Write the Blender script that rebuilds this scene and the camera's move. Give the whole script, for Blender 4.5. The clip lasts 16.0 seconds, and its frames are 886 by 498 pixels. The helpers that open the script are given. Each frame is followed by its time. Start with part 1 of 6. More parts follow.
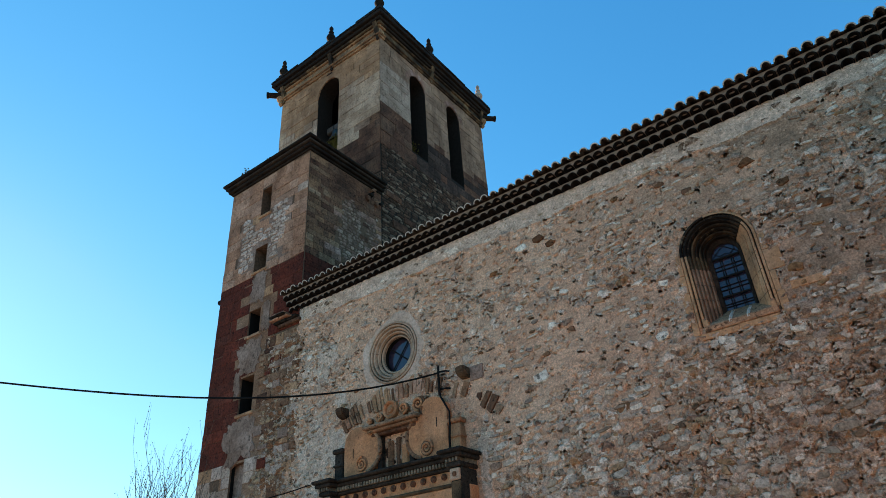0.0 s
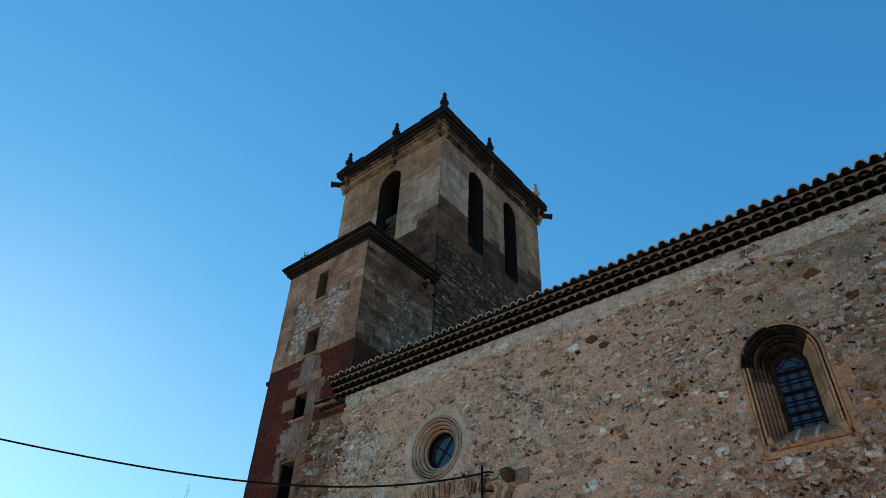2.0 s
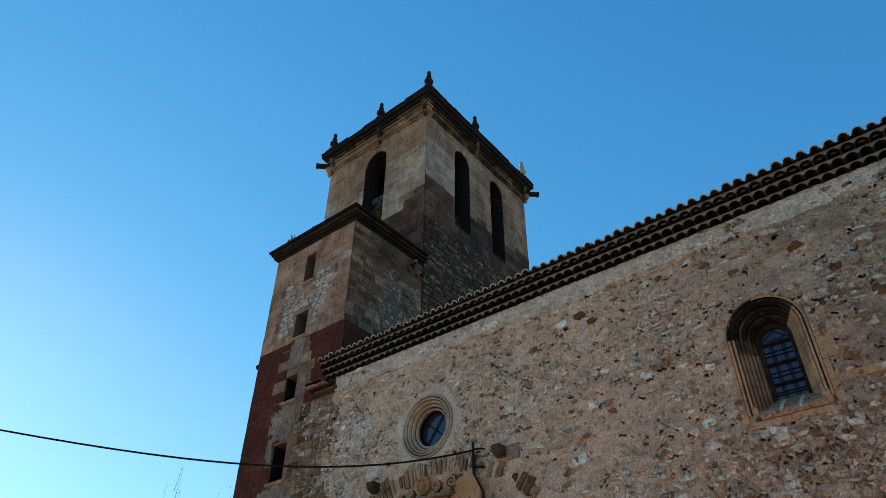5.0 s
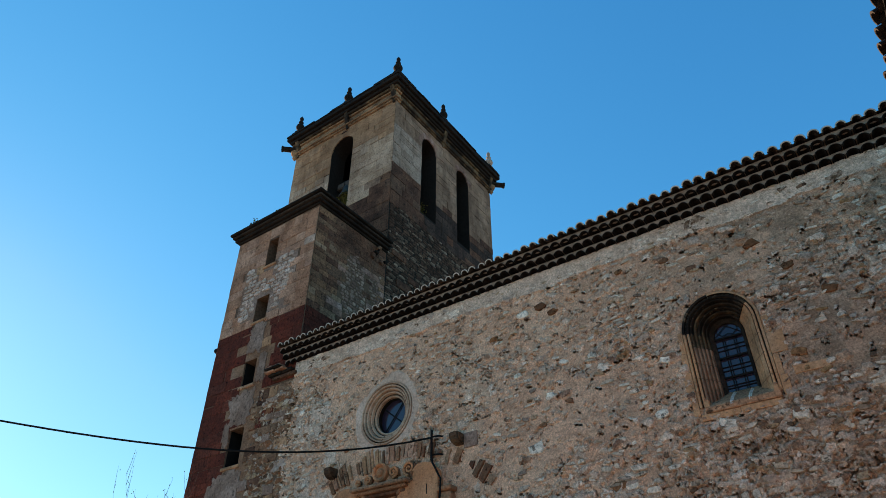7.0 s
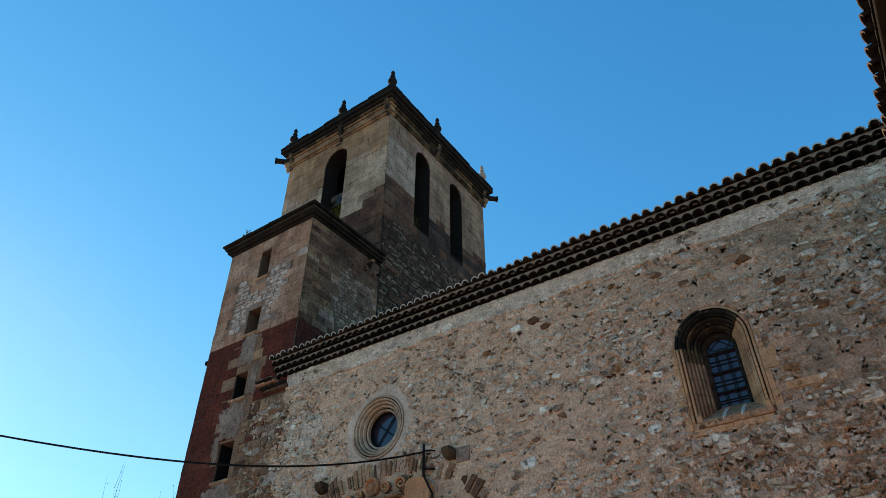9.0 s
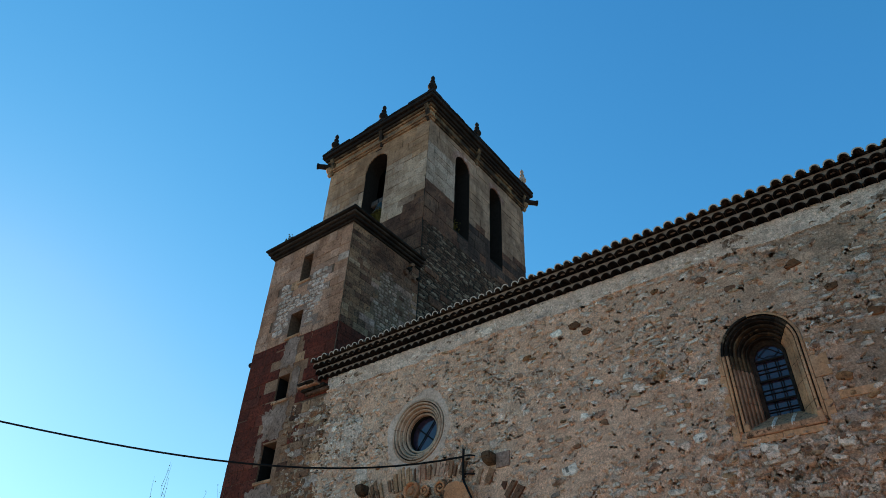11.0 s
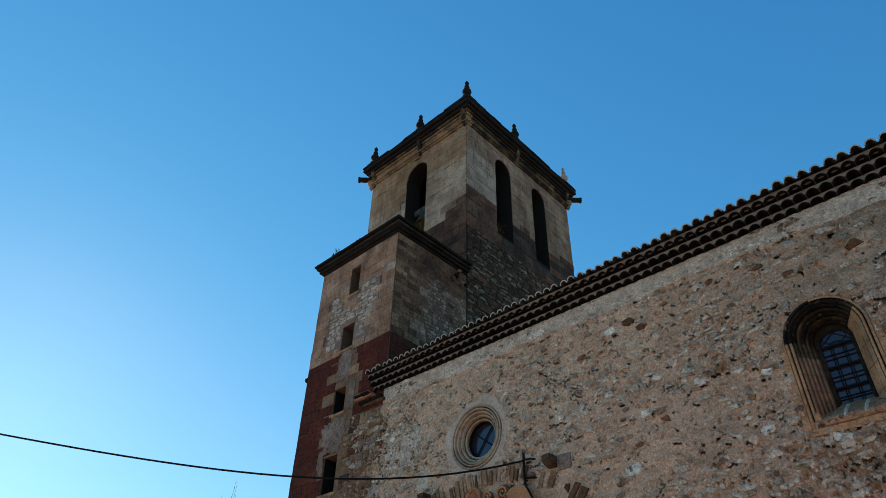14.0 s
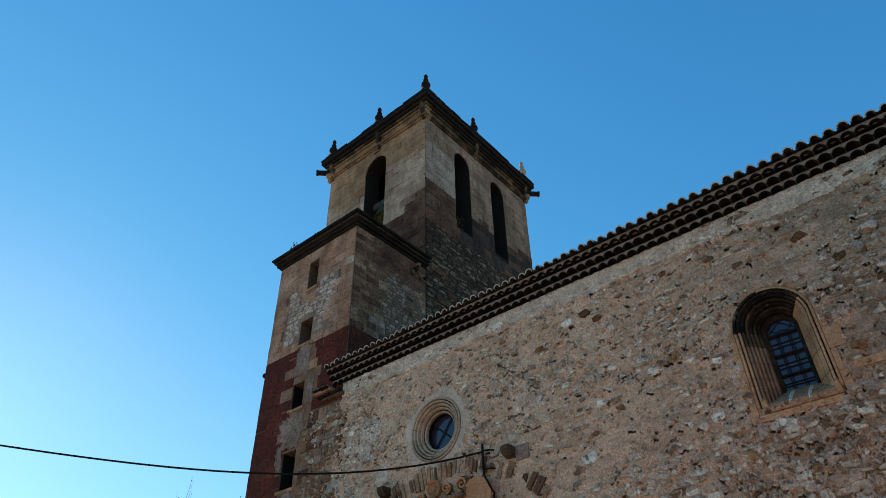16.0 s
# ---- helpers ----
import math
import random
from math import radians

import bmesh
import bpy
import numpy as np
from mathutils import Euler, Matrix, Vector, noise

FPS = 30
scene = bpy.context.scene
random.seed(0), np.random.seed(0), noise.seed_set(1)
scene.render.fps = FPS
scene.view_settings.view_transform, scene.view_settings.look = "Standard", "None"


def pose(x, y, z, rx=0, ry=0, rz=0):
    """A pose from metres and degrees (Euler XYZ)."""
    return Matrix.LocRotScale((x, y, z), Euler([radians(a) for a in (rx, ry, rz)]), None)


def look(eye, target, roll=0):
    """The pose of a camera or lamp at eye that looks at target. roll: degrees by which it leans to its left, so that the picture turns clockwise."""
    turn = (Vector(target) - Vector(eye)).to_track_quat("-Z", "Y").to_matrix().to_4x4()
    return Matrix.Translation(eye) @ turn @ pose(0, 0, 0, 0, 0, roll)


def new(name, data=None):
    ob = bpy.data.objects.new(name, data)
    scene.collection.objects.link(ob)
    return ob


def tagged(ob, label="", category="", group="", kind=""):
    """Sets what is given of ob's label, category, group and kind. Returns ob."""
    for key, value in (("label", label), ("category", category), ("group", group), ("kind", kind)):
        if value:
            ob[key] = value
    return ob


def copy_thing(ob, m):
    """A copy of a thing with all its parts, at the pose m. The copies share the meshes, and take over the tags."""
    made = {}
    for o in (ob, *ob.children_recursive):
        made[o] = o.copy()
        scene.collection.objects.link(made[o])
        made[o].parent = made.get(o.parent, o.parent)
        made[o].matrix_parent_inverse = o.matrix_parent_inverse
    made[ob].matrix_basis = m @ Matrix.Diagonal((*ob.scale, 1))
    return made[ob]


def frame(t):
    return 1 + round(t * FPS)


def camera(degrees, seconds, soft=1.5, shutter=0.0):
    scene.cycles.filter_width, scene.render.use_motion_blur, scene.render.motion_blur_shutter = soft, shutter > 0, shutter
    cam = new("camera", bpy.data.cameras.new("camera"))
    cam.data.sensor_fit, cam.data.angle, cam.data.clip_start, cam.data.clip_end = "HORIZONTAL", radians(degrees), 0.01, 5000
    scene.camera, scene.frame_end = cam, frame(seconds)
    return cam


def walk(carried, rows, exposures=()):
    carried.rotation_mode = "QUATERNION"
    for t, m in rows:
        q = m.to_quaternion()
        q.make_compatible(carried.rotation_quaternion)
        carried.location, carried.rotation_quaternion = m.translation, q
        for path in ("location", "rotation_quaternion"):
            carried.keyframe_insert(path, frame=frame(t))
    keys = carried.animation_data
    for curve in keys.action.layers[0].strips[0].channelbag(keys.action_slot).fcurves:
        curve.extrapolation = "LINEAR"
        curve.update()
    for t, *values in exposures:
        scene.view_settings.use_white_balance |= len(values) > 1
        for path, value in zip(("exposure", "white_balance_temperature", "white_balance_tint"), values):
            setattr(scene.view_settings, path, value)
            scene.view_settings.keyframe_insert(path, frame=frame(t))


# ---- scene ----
# Axes: x along the nave wall, y into the church, z up. The nave wall's face is y = 0.
cam = camera(67.76, 16.0, soft=0.6)

PATH = [
    (0.0, 0.020, -11.989, 1.600, 37.61, 30.68, 3.17),
    (0.5, 0.011, -11.996, 1.585, 37.37, 34.24, 1.86),
    (1.0, 0.022, -11.975, 1.564, 39.44, 35.17, -0.98),
    (1.5, 0.017, -11.992, 1.598, 38.88, 36.68, -0.94),
    (2.0, 0.013, -11.996, 1.604, 39.51, 38.73, -2.05),
    (2.5, -0.001, -12.002, 1.598, 40.21, 39.06, -0.75),
    (3.0, -0.009, -12.007, 1.615, 41.39, 38.78, -2.29),
    (3.5, 0.003, -11.999, 1.598, 40.18, 38.63, -1.58),
    (3.7, 0.004, -11.998, 1.597, 40.27, 37.48, -0.39),
    (5.8, 0.011, -11.993, 1.592, 38.09, 36.45, -0.80),
    (6.0, 0.015, -11.991, 1.591, 37.63, 36.15, -0.60),
    (6.5, 0.012, -11.995, 1.593, 36.49, 36.21, -0.01),
    (7.0, 0.020, -11.989, 1.591, 35.85, 36.01, -0.05),
    (7.5, 0.015, -11.996, 1.597, 35.42, 36.39, 0.06),
    (8.0, 0.011, -12.002, 1.597, 35.03, 36.59, 0.25),
    (8.5, 0.012, -12.001, 1.600, 35.25, 36.89, 0.15),
    (8.7, 0.010, -12.001, 1.600, 35.07, 36.99, 0.09),
    (10.8, -0.007, -12.003, 1.594, 37.01, 37.72, -1.95),
    (11.0, -0.008, -12.003, 1.594, 37.79, 37.48, -2.10),
    (11.5, -0.000, -12.003, 1.599, 39.56, 37.28, -2.07),
    (12.0, -0.002, -12.005, 1.603, 40.63, 37.20, -2.60),
    (12.5, -0.000, -12.000, 1.600, 40.68, 37.35, -2.72),
    (13.0, -0.009, -12.005, 1.603, 40.95, 37.15, -2.85),
    (13.5, -0.011, -12.002, 1.600, 41.21, 37.20, -2.58),
    (14.0, -0.015, -11.999, 1.604, 43.32, 37.79, -1.38),
    (14.5, -0.003, -11.990, 1.596, 42.78, 39.03, -0.10),
    (15.0, 0.005, -11.992, 1.592, 41.87, 38.86, 0.37),
    (15.5, 0.002, -11.992, 1.596, 41.20, 37.91, 0.42),
    (16.0, -0.002, -11.992, 1.590, 40.62, 37.25, 0.86),
]
walk(cam, [(t, pose(x, y, z, 90 + pitch, roll, yaw)) for t, x, y, z, yaw, pitch, roll in PATH],
     exposures=[(t, stops, 7950, 22) for t, stops in ((0.0, 1.0), (1.0, 0.75), (3.0, 0.67), (6.5, 0.80), (8.5, 0.85), (11.0, 0.76), (12.5, 0.64), (14.5, 0.62), (16.0, 0.70))])

# ---- light: clear low winter sun behind the tower, the visible faces in open shade ----
SUN_AZ, SUN_EL = radians(80), radians(20)       # azimuth counted from +y towards -x
world = bpy.data.worlds.new("sky")
scene.world = world
world.use_nodes = True
wn = world.node_tree.nodes
wl = world.node_tree.links
sky = wn.new("ShaderNodeTexSky")
sky.sky_type = "NISHITA"
sky.sun_disc = False
sky.sun_elevation = SUN_EL
sky.sun_rotation = -SUN_AZ
sky.altitude = 900
sky.air_density = 1.0
sky.dust_density = 0.15
sky.ozone_density = 4.5
wn["Background"].inputs["Strength"].default_value = 0.15
deep = wn.new("ShaderNodeMix")          # the clear, dry winter air gives a deep blue
deep.data_type, deep.blend_type = "RGBA", "MULTIPLY"
deep.inputs[0].default_value = 1.0
deep.inputs[7].default_value = (0.365, 0.97, 1.13, 1.0)
wl.new(sky.outputs["Color"], deep.inputs[6])
split = wn.new("ShaderNodeSeparateColor")
wl.new(deep.outputs[2], split.inputs[0])
join = wn.new("ShaderNodeCombineColor")
for i, (power, gain) in enumerate(((1.85, 1.78), (0.78, 1.145), (0.57, 1.69))):     # whiter low down, bluer overhead
    p = wn.new("ShaderNodeMath")
    p.operation = "POWER"
    p.inputs[1].default_value = power
    wl.new(split.outputs[i], p.inputs[0])
    g = wn.new("ShaderNodeMath")
    g.operation = "MULTIPLY"
    g.inputs[1].default_value = gain
    wl.new(p.outputs[0], g.inputs[0])
    cap = wn.new("ShaderNodeMath")
    cap.operation = "MULTIPLY"
    cap.inputs[1].default_value = 1.19
    wl.new(split.outputs[i], cap.inputs[0])
    least = wn.new("ShaderNodeMath")
    least.operation = "MINIMUM"
    wl.new(g.outputs[0], least.inputs[0])
    wl.new(cap.outputs[0], least.inputs[1])
    wl.new(least.outputs[0], join.inputs[i])
wl.new(join.outputs[0], wn["Background"].inputs["Color"])

sun = new("sun", bpy.data.lights.new("sun", "SUN"))
sun.data.energy = 4.8
sun.data.angle = radians(0.5)
sun.data.color = (1.0, 0.82, 0.60)
sun_to = Vector((-math.sin(SUN_AZ) * math.cos(SUN_EL), math.cos(SUN_AZ) * math.cos(SUN_EL), math.sin(SUN_EL)))
sun.matrix_world = look(sun_to * 60, (0, 0, 0))

# ---- materials ----
def nodes_of(name, rough=0.9, metal=0.0):
    m = bpy.data.materials.new(name)
    m.use_nodes = True
    nt = m.node_tree
    b = nt.nodes["Principled BSDF"]
    b.inputs["Roughness"].default_value = rough
    b.inputs["Metallic"].default_value = metal
    if rough > 0.85:            # dusty mineral surfaces have hardly any sheen
        b.inputs["Specular IOR Level"].default_value = 0.12
    return m, nt, b


def add_node(nt, kind, **sets):
    n = nt.nodes.new(kind)
    for k, v in sets.items():
        n.inputs[k.replace("_", " ")].default_value = v
    return n


def noise_of(nt, where, scale, detail=4.0, rough=0.55):
    n = add_node(nt, "ShaderNodeTexNoise", Scale=scale, Detail=detail, Roughness=rough)
    nt.links.new(where, n.inputs["Vector"])
    return n.outputs["Fac"]


def ramp_of(nt, fac, stops, mode="LINEAR"):
    r = nt.nodes.new("ShaderNodeValToRGB")
    r.color_ramp.interpolation = mode
    while len(r.color_ramp.elements) < len(stops):
        r.color_ramp.elements.new(0.5)
    for e, (p, c) in zip(r.color_ramp.elements, stops):
        e.position = p
        e.color = (*c, 1.0) if len(c) == 3 else c
    nt.links.new(fac, r.inputs["Fac"])
    return r.outputs["Color"]


def grey(v):
    return (v, v, v)


def mix_of(nt, fac, a, b, mode="MIX"):
    m = nt.nodes.new("ShaderNodeMix")
    m.data_type, m.blend_type = "RGBA", mode
    for sock, val in ((m.inputs[0], fac), (m.inputs[6], a), (m.inputs[7], b)):
        if isinstance(val, (int, float)):
            sock.default_value = val
        elif isinstance(val, tuple):
            sock.default_value = (*val, 1.0)
        else:
            nt.links.new(val, sock)
    return m.outputs[2]


def bump_of(nt, b, height, strength, distance):
    n = add_node(nt, "ShaderNodeBump", Strength=strength, Distance=distance)
    nt.links.new(height, n.inputs["Height"])
    nt.links.new(n.outputs["Normal"], b.inputs["Normal"])


def stone_mat(name, tones, stain, pick="object", stain_amount=0.55, grain=16.0, relief=0.02, rough=0.92, lichen=None, streak=0.0, stain_from=0.42, speck=1.0):
    """Stone that varies from piece to piece (pick), with stains in patches, grain and pits."""
    m, nt, b = nodes_of(name, rough)
    pos = nt.nodes.new("ShaderNodeNewGeometry").outputs["Position"]
    if pick == "object":
        val = nt.nodes.new("ShaderNodeObjectInfo").outputs["Random"]
    elif pick == "island":
        val = nt.nodes.new("ShaderNodeNewGeometry").outputs["Random Per Island"]
    else:
        val = ramp_of(nt, noise_of(nt, pos, 0.9, 3), [(0.3, grey(0)), (0.7, grey(1))])
    col = ramp_of(nt, val, [(i / max(1, len(tones) - 1), c) for i, c in enumerate(tones)])
    patch = ramp_of(nt, noise_of(nt, pos, 1.3, 6, 0.62), [(stain_from, grey(0)), (stain_from + 0.22, grey(stain_amount))])
    col = mix_of(nt, patch, col, stain)
    broad = ramp_of(nt, noise_of(nt, pos, 0.42, 5, 0.6), [(0.46, grey(0)), (0.62, grey(stain_amount * 0.4))])
    col = mix_of(nt, broad, col, stain)
    if streak:          # rain streaks run down the face
        tall = nt.nodes.new("ShaderNodeVectorMath")
        tall.operation = "MULTIPLY"
        nt.links.new(pos, tall.inputs[0])
        tall.inputs[1].default_value = (1.5, 1.5, 0.30)
        run = ramp_of(nt, noise_of(nt, tall.outputs[0], 1.0, 7, 0.65), [(0.47, grey(0)), (0.62, grey(streak))])
        col = mix_of(nt, run, col, stain)
    fine = noise_of(nt, pos, grain, 8, 0.7)
    col = mix_of(nt, 1.0, col, ramp_of(nt, fine, [(0.36, grey(1 - 0.47 * speck)), (0.5, grey(0.98)), (0.64, grey(1 + 0.4 * speck))]), "MULTIPLY")
    pits = ramp_of(nt, noise_of(nt, pos, grain * 0.45, 3, 0.8), [(0.34, grey(1 - 0.75 * speck)), (0.43, grey(1))])
    col = mix_of(nt, 1.0, col, pits, "MULTIPLY")
    if lichen:
        spots = ramp_of(nt, noise_of(nt, pos, 3.4, 8, 0.75), [(0.55, grey(0)), (0.66, grey(0.8))])
        col = mix_of(nt, spots, col, lichen)
    nt.links.new(col, b.inputs["Base Color"])
    bump_of(nt, b, fine, 0.9, relief)
    return m


def mortar_mat(name, tones, pebble_tones, relief=0.02, right_tone=None):
    """Lime mortar with rubble set in it: each stone of the wall's relief carries its own tone (attributes stone and tone)."""
    m, nt, b = nodes_of(name, 0.95)
    pos = nt.nodes.new("ShaderNodeNewGeometry").outputs["Position"]
    wob = nt.nodes.new("ShaderNodeTexNoise")
    wob.inputs["Scale"].default_value = 5.0
    wob.inputs["Detail"].default_value = 3.0
    nt.links.new(pos, wob.inputs["Vector"])
    sc = nt.nodes.new("ShaderNodeVectorMath")
    sc.operation = "MULTIPLY_ADD"
    nt.links.new(wob.outputs["Color"], sc.inputs[0])
    sc.inputs[1].default_value = (0.20, 0.20, 0.20)
    nt.links.new(pos, sc.inputs[2])
    flat = nt.nodes.new("ShaderNodeVectorMath")
    flat.operation = "MULTIPLY"
    nt.links.new(sc.outputs[0], flat.inputs[0])
    flat.inputs[1].default_value = (0.8, 0.8, 1.5)
    col = ramp_of(nt, noise_of(nt, pos, 0.55, 6, 0.6), [(0.3, tones[0]), (0.5, tones[1]), (0.7, tones[2])])
    if right_tone:             # browner in patches towards the right-hand end
        sep = nt.nodes.new("ShaderNodeSeparateXYZ")
        nt.links.new(pos, sep.inputs[0])
        along = add_node(nt, "ShaderNodeMapRange")
        along.inputs["From Min"].default_value, along.inputs["From Max"].default_value = -5.5, -0.3
        nt.links.new(sep.outputs[0], along.inputs["Value"])
        brown_mask = mix_of(nt, 1.0, ramp_of(nt, noise_of(nt, pos, 0.75, 7, 0.66), [(0.36, grey(0)), (0.60, grey(0.85))]), along.outputs[0], "MULTIPLY")
        col = mix_of(nt, brown_mask, col, right_tone)
    mask, tone = nt.nodes.new("ShaderNodeAttribute"), nt.nodes.new("ShaderNodeAttribute")
    mask.attribute_name, tone.attribute_name = "stone", "tone"
    hue = ramp_of(nt, tone.outputs["Fac"], [(i / len(pebble_tones), c) for i, c in enumerate(pebble_tones)], "CONSTANT")
    bare = ramp_of(nt, noise_of(nt, pos, 9.0, 5, 0.7), [(0.36, grey(0.45)), (0.56, grey(1))])      # lime smeared over the stones
    col = mix_of(nt, mix_of(nt, 1.0, mask.outputs["Fac"], bare, "MULTIPLY"), col, hue)
    if right_tone:
        col = mix_of(nt, mix_of(nt, 1.0, brown_mask, grey(0.3), "MULTIPLY"), col, right_tone)
    fine = noise_of(nt, pos, 19, 9, 0.75)
    grit = noise_of(nt, pos, 34, 4, 0.6)
    col = mix_of(nt, 1.0, col, ramp_of(nt, grit, [(0.36, grey(0.74)), (0.5, grey(1.0)), (0.64, grey(1.22))]), "MULTIPLY")
    blot = noise_of(nt, flat.outputs[0], 3.6, 7, 0.66)
    col = mix_of(nt, 1.0, col, ramp_of(nt, blot, [(0.36, grey(0.78)), (0.5, grey(1.0)), (0.64, grey(1.2))]), "MULTIPLY")
    col = mix_of(nt, 1.0, col, ramp_of(nt, fine, [(0.38, grey(0.66)), (0.5, grey(1.0)), (0.62, grey(1.3))]), "MULTIPLY")
    flecks = ramp_of(nt, noise_of(nt, flat.outputs[0], 7.0, 6, 0.75), [(0.61, grey(0)), (0.64, grey(0.6))])
    col = mix_of(nt, flecks, col, pebble_tones[2])
    nt.links.new(col, b.inputs["Base Color"])
    bump_of(nt, b, fine, 0.9, relief)
    return m


def plain_mat(name, col, rough=0.7, metal=0.0, vary=0.3, scale=9.0, relief=0.004):
    m, nt, b = nodes_of(name, rough, metal)
    pos = nt.nodes.new("ShaderNodeNewGeometry").outputs["Position"]
    f = noise_of(nt, pos, scale, 6, 0.65)
    c = ramp_of(nt, f, [(0.3, tuple(v * (1 - vary) for v in col)), (0.7, tuple(min(1, v * (1 + vary)) for v in col))])
    nt.links.new(c, b.inputs["Base Color"])
    bump_of(nt, b, f, 0.6, relief)
    return m


CREAM, TAN, OCHRE, BROWN = (0.52, 0.38, 0.275), (0.38, 0.24, 0.14), (0.33, 0.155, 0.06), (0.12, 0.062, 0.034)
PALE, COLD, RUST = (0.76, 0.63, 0.50), (0.36, 0.28, 0.225), (0.24, 0.09, 0.04)
M_MORTAR = mortar_mat("lime_mortar_rubble", [(0.521, 0.288, 0.181), (0.594, 0.343, 0.220), (0.594, 0.384, 0.257)],
                      [(0.521, 0.355, 0.254), (0.666, 0.512, 0.397), (0.416, 0.292, 0.219), (0.563, 0.384, 0.271), (0.447, 0.274, 0.178), (0.625, 0.457, 0.338), (0.261, 0.133, 0.080), (0.541, 0.373, 0.271),
                       (0.478, 0.319, 0.229), (0.708, 0.548, 0.430), (0.374, 0.173, 0.077), (0.436, 0.310, 0.237), (0.178, 0.092, 0.061), (0.583, 0.420, 0.314)], right_tone=(0.205, 0.139, 0.093))
M_MORTAR_BROWN = mortar_mat("rusty_mortar_rubble", [(0.20, 0.092, 0.051), (0.25, 0.13, 0.076), (0.30, 0.185, 0.122)],
                            [TAN, RUST, BROWN, CREAM, RUST, COLD, TAN])
M_RUBBLE = stone_mat("rubble_stone", [COLD, CREAM, PALE, CREAM, PALE, TAN, OCHRE, PALE, BROWN, CREAM, PALE, COLD, CREAM], (0.42, 0.34, 0.25), "object")
M_RUBBLE_ALL = stone_mat("rubble_stone_joined", [COLD, CREAM, PALE, CREAM, PALE, TAN, OCHRE, PALE, BROWN, CREAM, PALE, COLD, CREAM], (0.42, 0.34, 0.25), "island")
M_JOINT = plain_mat("old_joint_mortar", (0.125, 0.072, 0.046), 0.95, 0, 0.4, 12, 0.01)
# near-black colour for the shade in grooves and cracks
M_CREVICE = plain_mat("crevice_shade", (0.02, 0.014, 0.010), 0.95, 0, 0.4, 12, 0.01)
# dark joints; also the shade in the belfry's reveals, put into colour
M_JOINT_DARK = plain_mat("dark_joint_and_shade", (0.02, 0.015, 0.012), 0.95, 0, 0.4, 12, 0.01)
M_TAN = stone_mat("weathered_tan_ashlar", [(0.567, 0.298, 0.160), (0.493, 0.251, 0.130), (0.609, 0.335, 0.191), (0.536, 0.284, 0.152), (0.578, 0.327, 0.194)], (0.158, 0.074, 0.038), lichen=(0.304, 0.151, 0.073), streak=0.45, speck=0.8)
M_PALETAN = stone_mat("pale_tan_ashlar", [(0.609, 0.397, 0.259), (0.546, 0.340, 0.217), (0.651, 0.435, 0.299), (0.578, 0.364, 0.229)], (0.179, 0.095, 0.056), streak=0.45, speck=0.8)
M_COOL = stone_mat("pale_grey_ashlar", [(0.458, 0.315, 0.233), (0.395, 0.264, 0.191), (0.499, 0.353, 0.264)], (0.125, 0.071, 0.047), streak=0.45, speck=0.8)
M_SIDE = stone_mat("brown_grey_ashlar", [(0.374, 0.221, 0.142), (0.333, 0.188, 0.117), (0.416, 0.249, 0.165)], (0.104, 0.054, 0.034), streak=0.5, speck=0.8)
M_TANGREY = stone_mat("weathered_brown_ashlar", [(0.541, 0.265, 0.158), (0.427, 0.205, 0.120), (0.590, 0.320, 0.206), (0.478, 0.255, 0.167)], (0.126, 0.056, 0.033), streak=0.4, speck=0.8)
# soot, and the shade of the belfry's side, put into one colour
M_BLACKASH = stone_mat("soot_and_shade_ashlar", [(0.075, 0.042, 0.030), (0.10, 0.06, 0.043), (0.055, 0.032, 0.024)], (0.02, 0.012, 0.009), streak=0.5)
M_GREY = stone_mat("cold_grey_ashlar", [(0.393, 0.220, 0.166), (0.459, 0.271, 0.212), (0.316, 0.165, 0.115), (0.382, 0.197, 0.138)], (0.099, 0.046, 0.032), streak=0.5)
M_DARKASH = stone_mat("dark_brown_ashlar", [(0.162, 0.068, 0.039), (0.209, 0.095, 0.055), (0.119, 0.050, 0.030), (0.190, 0.098, 0.061)], (0.033, 0.015, 0.010), streak=0.5)
M_PALEASH = stone_mat("pale_limestone_block", [(0.609, 0.435, 0.332), (0.462, 0.307, 0.223), (0.672, 0.501, 0.406), (0.357, 0.217, 0.148)], (0.179, 0.109, 0.074), streak=0.40, speck=0.8)
M_RED = stone_mat("dark_red_sandstone", [(0.148, 0.026, 0.013), (0.178, 0.035, 0.018), (0.118, 0.023, 0.012), (0.163, 0.040, 0.023)], (0.059, 0.017, 0.011), stain_amount=0.65, streak=0.5)
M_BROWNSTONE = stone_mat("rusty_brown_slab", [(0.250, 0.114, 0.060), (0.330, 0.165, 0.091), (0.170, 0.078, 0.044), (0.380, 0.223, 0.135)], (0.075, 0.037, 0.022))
M_WHITESTONE = stone_mat("pale_weathered_stone", [(0.80, 0.70, 0.57), (0.68, 0.57, 0.45), (0.74, 0.64, 0.52)], (0.30, 0.25, 0.19), stain_amount=0.6, stain_from=0.48)
M_RUSTSTONE = stone_mat("rust_red_stone", [(0.32, 0.12, 0.045), (0.22, 0.09, 0.04), (0.36, 0.17, 0.075)], (0.07, 0.036, 0.022), stain_amount=0.7)
M_PALERUB = stone_mat("pale_patch_rubble", [(0.573, 0.429, 0.345), (0.491, 0.357, 0.276), (0.655, 0.512, 0.426), (0.382, 0.262, 0.195)], (0.273, 0.190, 0.139), "island")
M_RUBBLE_DARK = stone_mat("brown_rubble_joined", [TAN, OCHRE, BROWN, COLD, TAN, RUST, CREAM, BROWN], (0.16, 0.11, 0.08), "island")
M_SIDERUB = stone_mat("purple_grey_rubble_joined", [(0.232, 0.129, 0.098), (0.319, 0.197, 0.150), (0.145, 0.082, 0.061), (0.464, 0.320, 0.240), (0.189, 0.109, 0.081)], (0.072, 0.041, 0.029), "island")
